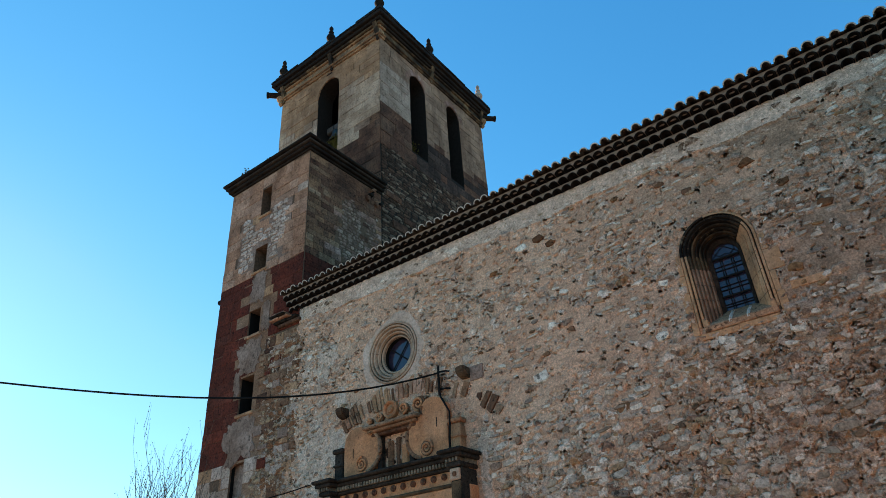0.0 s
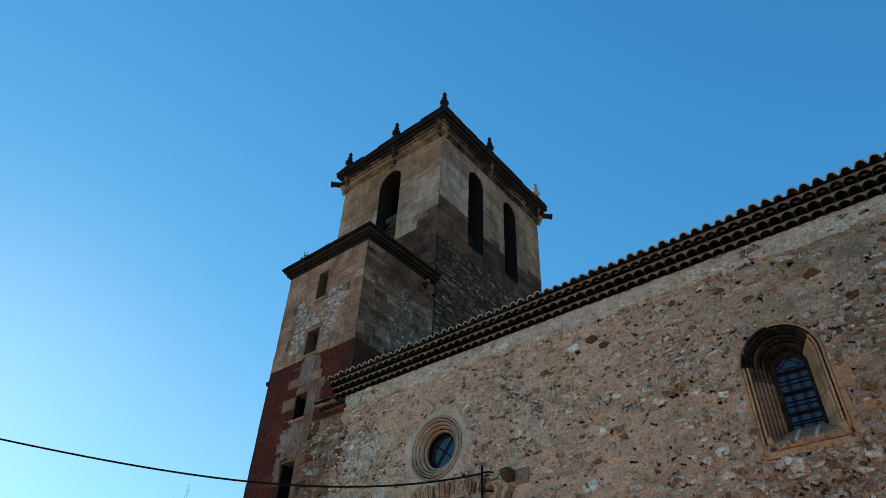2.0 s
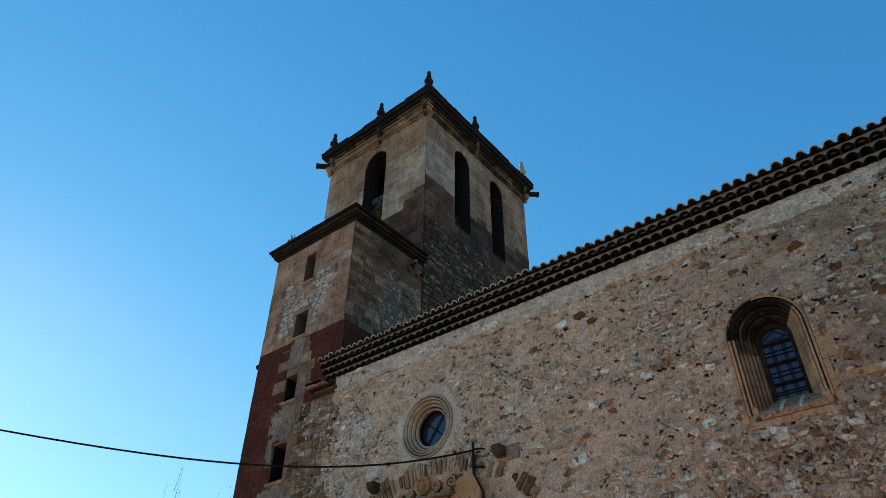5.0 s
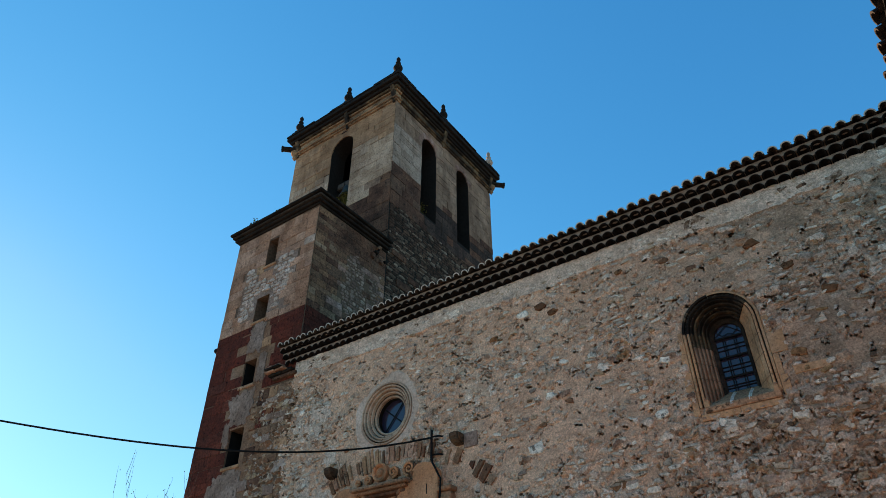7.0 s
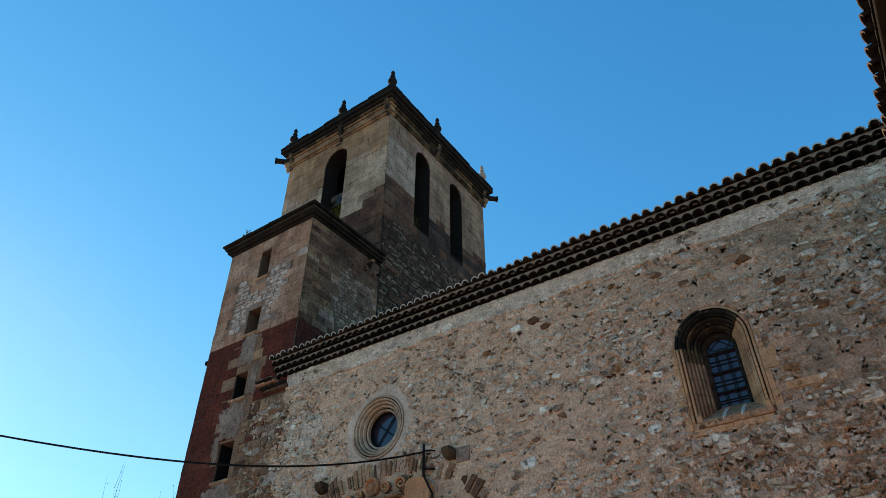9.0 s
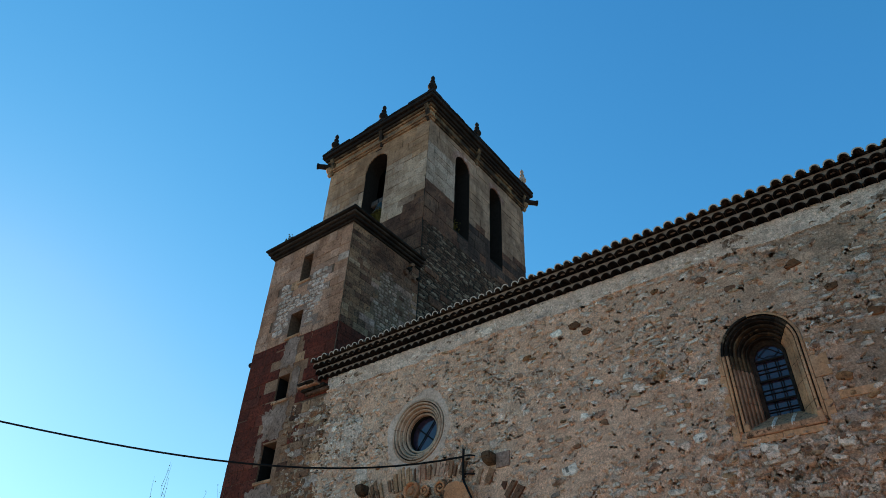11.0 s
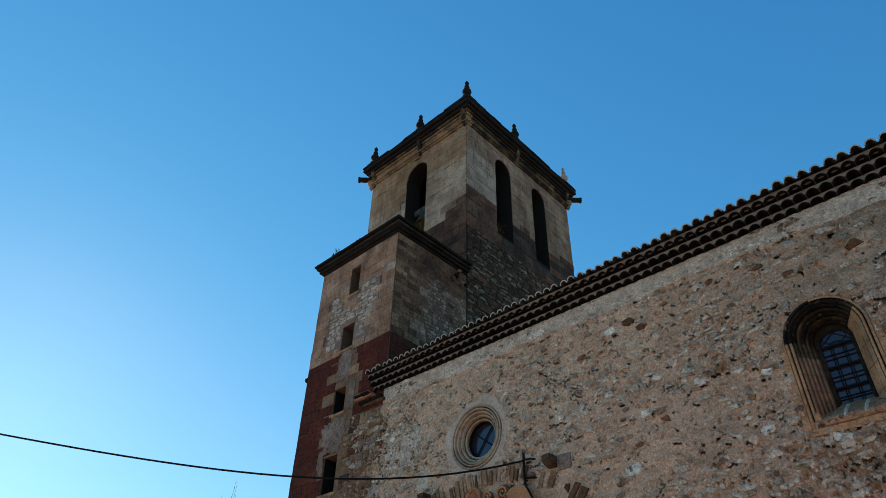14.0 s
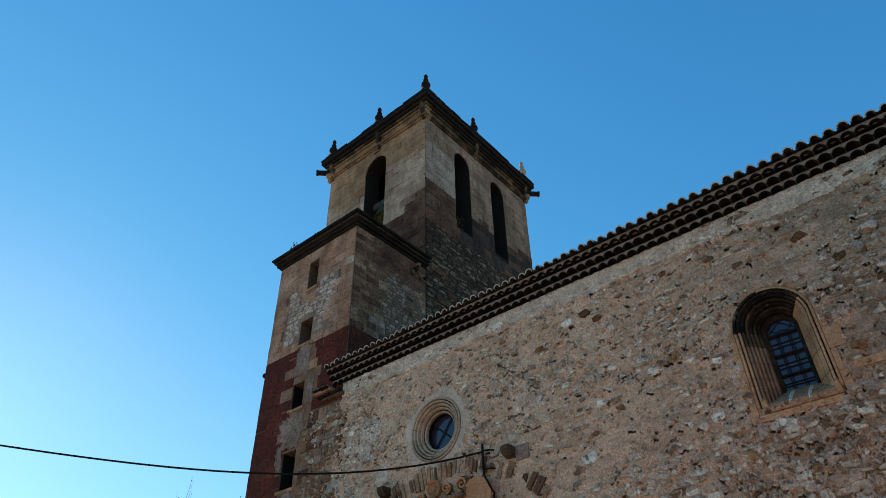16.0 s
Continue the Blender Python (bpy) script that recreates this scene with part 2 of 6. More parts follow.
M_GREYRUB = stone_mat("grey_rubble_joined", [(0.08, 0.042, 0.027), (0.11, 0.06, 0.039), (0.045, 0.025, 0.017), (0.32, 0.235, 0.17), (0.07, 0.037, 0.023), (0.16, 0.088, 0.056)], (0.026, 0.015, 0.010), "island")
M_CEMENT = stone_mat("grey_cement_patch", [(0.357, 0.236, 0.183), (0.284, 0.180, 0.134), (0.399, 0.265, 0.203)], (0.168, 0.093, 0.061), "place", stain_amount=0.8, speck=0.8)
# dark stone, coloured darker still for the shade of its undersides
M_CORNICE = stone_mat("dark_shaded_cornice_stone", [(0.016, 0.0115, 0.0085), (0.026, 0.018, 0.013), (0.011, 0.008, 0.007)], (0.009, 0.007, 0.006), "place", lichen=(0.032, 0.025, 0.015))
M_FRIEZE = stone_mat("frieze_stone", [(0.42, 0.24, 0.13), (0.34, 0.19, 0.10), (0.46, 0.275, 0.155)], (0.07, 0.042, 0.028), "place", stain_amount=0.85, stain_from=0.47)
M_SAND = stone_mat("warm_carved_sandstone", [(0.790, 0.338, 0.160), (0.640, 0.256, 0.116), (0.800, 0.390, 0.206)], (0.240, 0.112, 0.060), "place", grain=22, relief=0.012, speck=0.5, stain_amount=0.75, stain_from=0.44, streak=0.3)
M_OLIVE = stone_mat("mossy_grey_dentil_stone", [(0.20, 0.16, 0.11), (0.27, 0.22, 0.16), (0.15, 0.12, 0.085)], (0.05, 0.04, 0.03), "place", stain_amount=0.8)
# dark sandstone; also stands in for shade on pier sides and reveals
M_SANDDARK = stone_mat("darkened_sandstone", [(0.036, 0.028, 0.022), (0.062, 0.046, 0.035)], (0.014, 0.011, 0.009), "place", stain_amount=0.8)
M_FRAME = stone_mat("window_sandstone", [(0.624, 0.315, 0.161), (0.541, 0.269, 0.134), (0.645, 0.371, 0.221)], (0.125, 0.065, 0.039), "place", stain_amount=0.6, grain=20, relief=0.012, stain_from=0.48, streak=0.3, speck=0.5)
M_OCULUS = stone_mat("oculus_limestone", [(0.572, 0.380, 0.262), (0.478, 0.306, 0.203), (0.624, 0.436, 0.313)], (0.156, 0.088, 0.055), "place", stain_amount=0.65, grain=20, relief=0.012, stain_from=0.44, speck=0.5)
# soot and the arch's own shade together, in one near-black colour
M_ARCH_SOOT_SHADE = stone_mat("soot_and_shade_arch_stone", [(0.022, 0.014, 0.009), (0.040, 0.026, 0.017), (0.014, 0.010, 0.007)], (0.007, 0.005, 0.004), "place", stain_amount=0.85, grain=20, relief=0.012, stain_from=0.40, lichen=(0.20, 0.135, 0.08))
# darker copy of the window sandstone, for the jamb in shade
M_JAMB = stone_mat("shaded_jamb_sandstone", [(0.437, 0.245, 0.152), (0.374, 0.204, 0.125), (0.478, 0.287, 0.189)], (0.094, 0.051, 0.033), "place", stain_amount=0.75, grain=20, relief=0.012, stain_from=0.44, streak=0.5, speck=0.5)
M_SILL = stone_mat("rain_washed_sill", [(0.56, 0.285, 0.160), (0.47, 0.225, 0.120), (0.62, 0.335, 0.200)], (0.22, 0.12, 0.07), "place", stain_amount=0.7, grain=20, relief=0.012)
M_FRAME_DARK = stone_mat("dark_stained_moulding", [(0.20, 0.115, 0.055), (0.27, 0.165, 0.085), (0.15, 0.09, 0.05)], (0.022, 0.015, 0.011), "place", stain_amount=0.95, grain=20, relief=0.012, stain_from=0.36, streak=0.8, speck=0.6)
M_CORBEL = stone_mat("brown_corbel_stone", [(0.11, 0.062, 0.036), (0.075, 0.045, 0.028), (0.14, 0.085, 0.05)], (0.02, 0.014, 0.010), "place", stain_amount=0.9)
M_TILE = stone_mat("old_clay_tile", [(0.07, 0.048, 0.035), (0.09, 0.063, 0.047), (0.055, 0.04, 0.03), (0.10, 0.075, 0.057)], (0.03, 0.023, 0.018), lichen=(0.13, 0.11, 0.088))
# tile coloured near black for the shade in its hollow
M_TILE_SHADE = stone_mat("shade_dark_tile", [(0.014, 0.010, 0.008), (0.02, 0.014, 0.011), (0.011, 0.008, 0.007)], (0.007, 0.006, 0.005))
M_TILEMORTAR = plain_mat("eave_bedding_mortar", (0.26, 0.195, 0.15), 0.95, 0, 0.4, 10, 0.01)
M_TILERIM = plain_mat("limy_tile_lip", (0.46, 0.40, 0.33), 0.95, 0, 0.4, 14, 0.006)
M_LIMEWASH = mortar_mat("pale_repair_mortar", [(0.518, 0.358, 0.256), (0.575, 0.412, 0.308), (0.597, 0.449, 0.341)], [CREAM, TAN, PALE, BROWN, COLD])
M_COLLAR = stone_mat("smooth_pale_render", [(0.645, 0.444, 0.331), (0.572, 0.389, 0.286), (0.686, 0.491, 0.378)], (0.437, 0.287, 0.203), "place", stain_amount=0.5, speck=0.5)
# near-black colour standing in for shade inside openings and under eaves
M_SHADE_BLACK = plain_mat("shade_black", (0.009, 0.008, 0.007), 0.95, 0, 0.4, 6)
M_GLASS = plain_mat("dark_window_glass", (0.030, 0.022, 0.036), 0.09, 0, 0.3, 3, 0.002)
M_GLASS.node_tree.nodes["Principled BSDF"].inputs["IOR"].default_value = 1.58
M_IRON = plain_mat("black_iron", (0.014, 0.012, 0.011), 0.9, 0.0, 0.3, 30)
M_CABLE = plain_mat("black_cable", (0.010, 0.009, 0.008), 0.9)
M_BRONZE = plain_mat("dull_bell_bronze", (0.06, 0.05, 0.035), 0.42, 0.7, 0.4, 7)
M_BARK = plain_mat("grey_brown_bark", (0.10, 0.075, 0.055), 0.9, 0, 0.4, 30)
M_BUD = plain_mat("dry_seed_heads", (0.12, 0.085, 0.055), 0.9, 0, 0.4, 30)
M_LEAF = plain_mat("weed_leaves", (0.10, 0.105, 0.022), 0.7, 0, 0.5, 14)
M_WOOD = plain_mat("dark_old_timber", (0.07, 0.05, 0.036), 0.8, 0, 0.4, 12)
M_GROUND = stone_mat("dusty_paving", [(0.51, 0.455, 0.38), (0.47, 0.42, 0.35)], (0.41, 0.36, 0.295), "place")


# ---- mesh helpers ----
def adopt(ob, parent):
    """Makes ob a part of parent and leaves it where it stands."""
    ob.parent = parent
    if parent.data is None:
        ob.matrix_parent_inverse = Matrix.Translation(-parent.location)


def link_mesh(name, bm, mat, parent=None, label=""):
    me = bpy.data.meshes.new(name)
    bm.normal_update()
    bm.to_mesh(me)
    bm.free()
    me.materials.append(mat)
    ob = new(name, me)
    if parent:
        adopt(ob, parent)
    if label:
        tagged(ob, label)
    return ob


def part(name, bm, mat, parent, label=""):
    return link_mesh(name, bm, mat, parent, label)


def thing(name, label, category, group="", kind="", at=(0, 0, 0)):
    e = new(name)
    e.location = at
    bpy.context.view_layer.update()
    return tagged(e, label, category, group, kind)


def hexa(bm, corners):
    """Eight corners: four below, four above, both anticlockwise."""
    v = [bm.verts.new(c) for c in corners]
    for f in ((3, 2, 1, 0), (4, 5, 6, 7), (0, 1, 5, 4), (1, 2, 6, 5), (2, 3, 7, 6), (3, 0, 4, 7)):
        bm.faces.new([v[i] for i in f])
    return v


def box(bm, x0, x1, y0, y1, z0, z1, bevel=0.0):
    hexa(bm, [(x0, y0, z0), (x1, y0, z0), (x1, y1, z0), (x0, y1, z0), (x0, y0, z1), (x1, y0, z1), (x1, y1, z1), (x0, y1, z1)])
    if bevel:
        bm.edges.ensure_lookup_table()
        bmesh.ops.bevel(bm, geom=bm.edges[-12:], offset=bevel, segments=1, affect="EDGES")


def box_bm(*a, **k):
    bm = bmesh.new()
    box(bm, *a, **k)
    return bm


def turned(bm, profile, centre, axis="z", steps=20):
    """A lathe: profile of (radius, height along the axis)."""
    cx, cy, cz = centre
    rings = []
    for r, h in profile:
        ring = []
        for i in range(steps):
            a = 2 * math.pi * i / steps
            c, s = r * math.cos(a), r * math.sin(a)
            ring.append(bm.verts.new((cx + c, cy + s, cz + h) if axis == "z" else (cx + c, cy + h, cz + s)))
        rings.append(ring)
    for a, b in zip(rings, rings[1:]):
        for i in range(steps):
            j = (i + 1) % steps
            q = [a[i], a[j], b[j], b[i]]
            bm.faces.new(q if axis == "z" else q[::-1])
    return rings


def tube(bm, pts, radius, sides=6):
    """A round bar along points; radius a number or one for each point."""
    pts = [Vector(p) for p in pts]
    rs = [radius] * len(pts) if isinstance(radius, (int, float)) else radius
    rings = []
    for i, p in enumerate(pts):
        d = (pts[min(i + 1, len(pts) - 1)] - pts[max(i - 1, 0)]).normalized()
        u = d.orthogonal().normalized() if abs(d.z) > 0.95 else d.cross(Vector((0, 0, 1))).normalized()
        w = d.cross(u)
        rings.append([bm.verts.new(p + (u * math.cos(2 * math.pi * k / sides) + w * math.sin(2 * math.pi * k / sides)) * rs[i]) for k in range(sides)])
    for a, b in zip(rings, rings[1:]):
        for k in range(sides):
            j = (k + 1) % sides
            bm.faces.new((a[k], a[j], b[j], b[k]))
    bm.faces.new(rings[0][::-1])
    bm.faces.new(rings[-1])


class Face:
    """A wall's face: u along it, v out of it, z up. front: the plane y = at; side: the plane x = at, seen from +x."""
    def __init__(self, kind, at):
        self.kind, self.at = kind, at

    def put(self, u, v, z):
        return (u, self.at - v, z) if self.kind == "front" else (self.at + v, u, z)

    def turn(self):
        return Matrix(((1, 0, 0), (0, 0, -1), (0, 1, 0))).to_4x4() if self.kind == "front" else Matrix(((0, 0, 1), (1, 0, 0), (0, 1, 0))).to_4x4()


def span(op, u):
    """The height range that the opening takes at u, or None."""
    u0, u1, z0, z1, shape = op
    if not u0 - 1e-6 <= u <= u1 + 1e-6:
        return None
    c, r = (u0 + u1) / 2, (u1 - u0) / 2
    dz = math.sqrt(max(0.0, r * r - (u - c) ** 2))
    if shape == "arch":
        return z0, z1 - r + dz
    if shape == "round":
        return (z0 + z1) / 2 - dz, (z0 + z1) / 2 + dz
    return z0, z1


def pierced_wall(face, u0, u1, z0, z1, thick, openings, arc=14):
    """A thick wall with openings right through, as upright strips."""
    bm = bmesh.new()
    openings = [o for o in openings if o[2] < z1 and o[3] > z0 and o[0] < u1 and o[1] > u0]
    cuts = {u0, u1}
    for op in openings:
        n = 1 if op[4] == "rect" else arc
        cuts |= {op[0] + (op[1] - op[0]) * (0.5 - 0.5 * math.cos(math.pi * i / n)) for i in range(n + 1)}
    cuts = sorted(c for c in cuts if u0 <= c <= u1)
    for a, b in zip(cuts, cuts[1:]):
        if b - a < 1e-5:
            continue
        mid = (a + b) / 2
        here = sorted([o for o in openings if o[0] < mid < o[1]], key=lambda o: o[2])
        lo = (z0, z0)
        for o in here + [None]:
            sa, sb = (span(o, a), span(o, b)) if o else ((z1, z1), (z1, z1))
            sa, sb = [tuple(max(z0, min(z1, q)) for q in pair) for pair in (sa, sb)]
            if max(sa[0] - lo[0], sb[0] - lo[1]) < 1e-4:
                lo = (sa[1], sb[1])
                continue
            P = face.put
            q = [P(a, 0, lo[0]), P(b, 0, lo[1]), P(b, -thick, lo[1]), P(a, -thick, lo[0]), P(a, 0, sa[0]), P(b, 0, sb[0]), P(b, -thick, sb[0]), P(a, -thick, sa[0])]
            hexa(bm, q)
            lo = (sa[1], sb[1])
    bmesh.ops.remove_doubles(bm, verts=bm.verts, dist=1e-5)
    bmesh.ops.recalc_face_normals(bm, faces=bm.faces)
    return bm


# ---- pieces of masonry: a few shared meshes, scaled and set one by one ----
def block_mesh(seed):
    """A dressed block, one unit wide and high: worn arrises and a slightly uneven face."""
    rnd = random.Random(seed)
    j = lambda s: rnd.uniform(-s, s)
    bm = bmesh.new()
    o = [(-0.5, -0.5), (0.5, -0.5), (0.5, 0.5), (-0.5, 0.5)]
    back = [bm.verts.new((x, y, -1)) for x, y in o]
    rim = [bm.verts.new((x + j(0.006), y + j(0.012), 0.55 + j(0.1))) for x, y in o]
    top = [bm.verts.new((x * 0.982 + j(0.004), y * 0.96 + j(0.01), 0.9 + j(0.08))) for x, y in o]
    mid = bm.verts.new((j(0.15), j(0.15), 0.95 + j(0.06)))
    for a, b in ((back, rim), (rim, top)):
        for i in range(4):
            bm.faces.new((a[i], a[(i + 1) % 4], b[(i + 1) % 4], b[i]))
    for i in range(4):
        bm.faces.new((top[i], top[(i + 1) % 4], mid))
    me = bpy.data.meshes.new("block")
    bm.to_mesh(me)
    bm.free()
    return me


def rubble_data(seed, n=8):
    """An irregular field stone about one unit across: vertices and faces."""
    rnd = random.Random(seed)
    ang = [2 * math.pi * (i + rnd.uniform(-0.3, 0.3)) / n for i in range(n)]
    rad = [0.47 * rnd.uniform(0.74, 1.14) / (abs(math.cos(a)) ** 4 + abs(math.sin(a)) ** 4) ** 0.25 for a in ang]
    vs, fs = [], []
    for k, h in ((1.0, -1.0), (0.98, 0.45), (0.82, 0.95)):
        vs += [(r * k * math.cos(a), r * k * math.sin(a), h + rnd.uniform(-0.12, 0.12)) for r, a in zip(rad, ang)]
    vs.append((rnd.uniform(-0.1, 0.1), rnd.uniform(-0.1, 0.1), 1.0))
    for ring in (0, 1):
        for i in range(n):
            a, b = ring * n + i, ring * n + (i + 1) % n
            fs.append((a, b, b + n, a + n))
    for i in range(n):
        fs.append((2 * n + i, 2 * n + (i + 1) % n, 3 * n))
    return vs, fs


BLOCKS = [block_mesh(100 + i) for i in range(7)]
RUBBLE = [rubble_data(200 + i, 7 + i % 4) for i in range(14)]


def with_material(meshes, mat):
    out = []
    for me in meshes:
        c = me.copy()
        c.materials.clear()
        c.materials.append(mat)
        out.append(c)
    return out


block_sets = {}


def block_of(mat, rnd):
    if mat.name not in block_sets:
        block_sets[mat.name] = with_material(BLOCKS, mat)
    return rnd.choice(block_sets[mat.name])


def lay_block(face, parent, mat, u0, u1, z0, z1, proud, rnd, name="block"):
    ob = new(name, block_of(mat, rnd))
    x, y, z = face.put((u0 + u1) / 2, 0.0, (z0 + z1) / 2)
    ob.matrix_world = Matrix.Translation((x, y, z)) @ face.turn() @ Matrix.Rotation(rnd.uniform(-0.004, 0.004), 4, "Z") @ Matrix.Diagonal((u1 - u0, z1 - z0, proud, 1))
    adopt(ob, parent)
    return ob


def courses(face, parent, u0, u1, z0, z1, high, wide, pick, openings, seed, proud=(0.008, 0.022), joint=0.007, worn=0.0):
    """Coursed ashlar on a face. pick(u, z, rnd) gives the block's material, or None for no block."""
    rnd = random.Random(seed)
    z, n = z0, 0
    while z < z1 - 0.12:
        h = min(rnd.uniform(*high), z1 - z)
        if z1 - z - h < 0.14:
            h = z1 - z
        free = [(u0, u1)]
        for o in openings:
            if o[2] < z + h - 0.03 and o[3] > z + 0.03:
                s = [span(o, u) for u in (o[0], (o[0] + o[1]) / 2)]
                half = (o[1] - o[0]) / 2
                if o[4] == "arch" and z > o[3] - half:
                    half = math.sqrt(max(0.0, half ** 2 - (z - (o[3] - half)) ** 2))
                if o[4] == "round":
                    dz = max(0.0, max(z - (o[2] + o[3]) / 2, (o[2] + o[3]) / 2 - z - h))
                    half = math.sqrt(max(0.0, half ** 2 - dz ** 2))
                c = (o[0] + o[1]) / 2
                cut = []
                for a, b in free:
                    if c + half <= a or c - half >= b:
                        cut.append((a, b))
                    else:
                        cut += [(a, c - half)] if c - half - a > 0.05 else []
                        cut += [(c + half, b)] if b - c - half > 0.05 else []
                free = cut
        for a, b in free:
            u = a
            while u < b - 0.04:
                w = rnd.uniform(*wide)
                if b - u - w < wide[0] * 0.6:
                    w = b - u
                mat = pick(u + w / 2, z + h / 2, rnd)
                if mat:
                    top, side, out = joint / 2, joint / 2, rnd.uniform(*proud)
                    if rnd.random() < worn:         # mortar washed out of the joint above or beside it
                        top += rnd.uniform(0.015, 0.045)
                    if rnd.random() < worn * 0.6:
                        side += rnd.uniform(0.012, 0.03)
                    if rnd.random() < worn * 0.5:
                        out *= 0.35
                    lay_block(face, parent, mat, u + joint / 2, u + w - side, z + joint / 2, z + h - top, out, rnd)
                    n += 1
                u += w
        z += h
    return n


def field_stones(face, spots, seed, mat, parent, singles=None):
    """Field stones at (u, z, wide, high, proud, turn): those for which singles() holds as stones of their own, the rest joined."""
    rnd = random.Random(seed)
    verts, faces, count = [], [], 0
    single_meshes = []
    for vs, fs in RUBBLE:
        me = bpy.data.meshes.new("stone")
        me.from_pydata(vs, [], fs)
        me.materials.append(M_RUBBLE)
        single_meshes.append(me)
    for u, z, w, h, proud, a in spots:
        k = rnd.randrange(len(RUBBLE))
        m = Matrix.Translation(face.put(u, 0, z)) @ face.turn() @ Matrix.Rotation(a, 4, "Z") @ Matrix.Diagonal((w, h, proud, 1))
        if singles and count < 300 and singles(u, z):
            ob = new("stone", single_meshes[k])
            ob.matrix_world = m
            adopt(ob, parent)
            count += 1
            continue
        vs, fs = RUBBLE[k]
        n = len(verts)
        verts += [tuple(m @ Vector(v)) for v in vs]
        faces += [tuple(n + i for i in f) for f in fs]
    me = bpy.data.meshes.new("rubble_masonry")
    me.from_pydata(verts, [], faces)
    me.materials.append(mat)
    ob = tagged(new("rubble_masonry", me), kind="stuff")
    adopt(ob, parent)
    return ob


# ---- ground ----
gbm = bmesh.new()
gv = [gbm.verts.new(p) for p in ((-900, -900, 0), (900, -900, 0), (900, 900, 0), (-900, 900, 0))]
gbm.faces.new(gv)
tagged(link_mesh("ground", gbm, M_GROUND), "dusty grey-brown paved square before the church", "ground", kind="structure")

# ---- plan ----
XC = -14.03                  # the right-hand face of both towers
XL, ZLT = -18.25, 16.68      # stair tower: left edge, top of its wall
XB, D1, D2, ZB = -20.61, 3.65, 11.76, 25.6   # belfry: left edge, front, back, top of its wall
ZBAND = 12.47                # where the red sandstone ends
ZW = 10.42                   # top of the nave wall
XE = 5.0                     # right end of the nave
FRONT, LTSIDE = Face("front", 0.0), Face("side", XC)
BELF = Face("front", D1)

# ---- the nave ----
nave = thing("church_nave", "long church nave of mortared rubble with a clay tile roof", "church", at=(-5, 0, 0))
WIN = (-2.84, -1.48, 6.30, 8.48, "arch")
OCU = (-11.18, -9.62, 7.22, 8.78, "round")
nave_wall = part("wall", pierced_wall(Face("front", 0.20), XC, XE, 0, ZW, 0.70, [WIN, OCU]), M_MORTAR, nave, "pinkish lime mortar wall with scattered rubble stones")
bm = bmesh.new()
box(bm, XC + 0.02, XE, 9.1, 10.0, 0, ZW)
box(bm, XE - 0.9, XE - 0.004, 0.904, 9.096, 0, ZW)
part("back_wall", bm, M_MORTAR, nave)
bm = bmesh.new()
slope = 0.40
hexa(bm, [(XC + 0.02, -0.30, ZW + 0.36), (XE, -0.30, ZW + 0.36), (XE, 5, ZW + 0.36 + 5.3 * slope), (XC + 0.02, 5, ZW + 0.36 + 5.3 * slope),
          (XC + 0.02, -0.30, ZW + 0.42), (XE, -0.30, ZW + 0.42), (XE, 5, ZW + 0.42 + 5.3 * slope), (XC + 0.02, 5, ZW + 0.42 + 5.3 * slope)])
hexa(bm, [(XC + 0.02, 5.004, ZW + 0.36 + 5.3 * slope), (XE, 5.004, ZW + 0.36 + 5.3 * slope), (XE, 10.4, ZW + 0.3), (XC + 0.02, 10.4, ZW + 0.3),
          (XC + 0.02, 5.004, ZW + 0.42 + 5.3 * slope), (XE, 5.004, ZW + 0.42 + 5.3 * slope), (XE, 10.4, ZW + 0.38), (XC + 0.02, 10.4, ZW + 0.38)])
roof = part("roof", bm, M_TILEMORTAR, nave, "low-pitched roof of old clay tiles")


def tile_mesh(length, r0, r1, thick, mat, name="tile", lip=None):
    """A curved clay tile, hollow below, tapering; along +y, its mouth at the origin."""
    bm = bmesh.new()
    rows = []
    n = 8
    for y, r in ((0, r0), (length, r1)):
        for t in (0, thick):
            rows.append([bm.verts.new(((r - t) * math.cos(math.pi * i / n), y, (r - t) * math.sin(math.pi * i / n))) for i in range(n + 1)])
    o0, i0, o1, i1 = rows
    for i in range(n):
        bm.faces.new((o0[i + 1], o0[i], o1[i], o1[i + 1]))
        bm.faces.new((i0[i], i0[i + 1], i1[i + 1], i1[i]))
        bm.faces.new((o0[i], o0[i + 1], i0[i + 1], i0[i])).material_index = 1
    bm.faces.new((o0[0], i0[0], i1[0], o1[0]))
    bm.faces.new((i0[n], o0[n], o1[n], i1[n]))
    bm.normal_update()
    me = bpy.data.meshes.new(name)
    bm.to_mesh(me)
    bm.free()
    me.materials.append(mat)
    me.materials.append(lip or M_TILERIM)
    return me


PITCH = 0.247
XE0 = -14.42                 # left end of the eave, carried past the tower's corner
rnd = random.Random(5)
COVER = [tile_mesh(0.46, r, r - 0.018, 0.026, M_TILE) for r in (0.098, 0.104, 0.108)]
CORBEL = [tile_mesh(0.5, r, r, 0.018, M_TILE_SHADE, lip=M_TILE_SHADE) for r in (0.110, 0.115)]
eave = part("eave", bmesh.new(), M_SHADE_BLACK, nave, "corbelled eave of three rows of clay tiles in mortar")
STEP, RISE = 0.13, 0.150
bm = bmesh.new()
NT = int((XE - XE0) / PITCH)
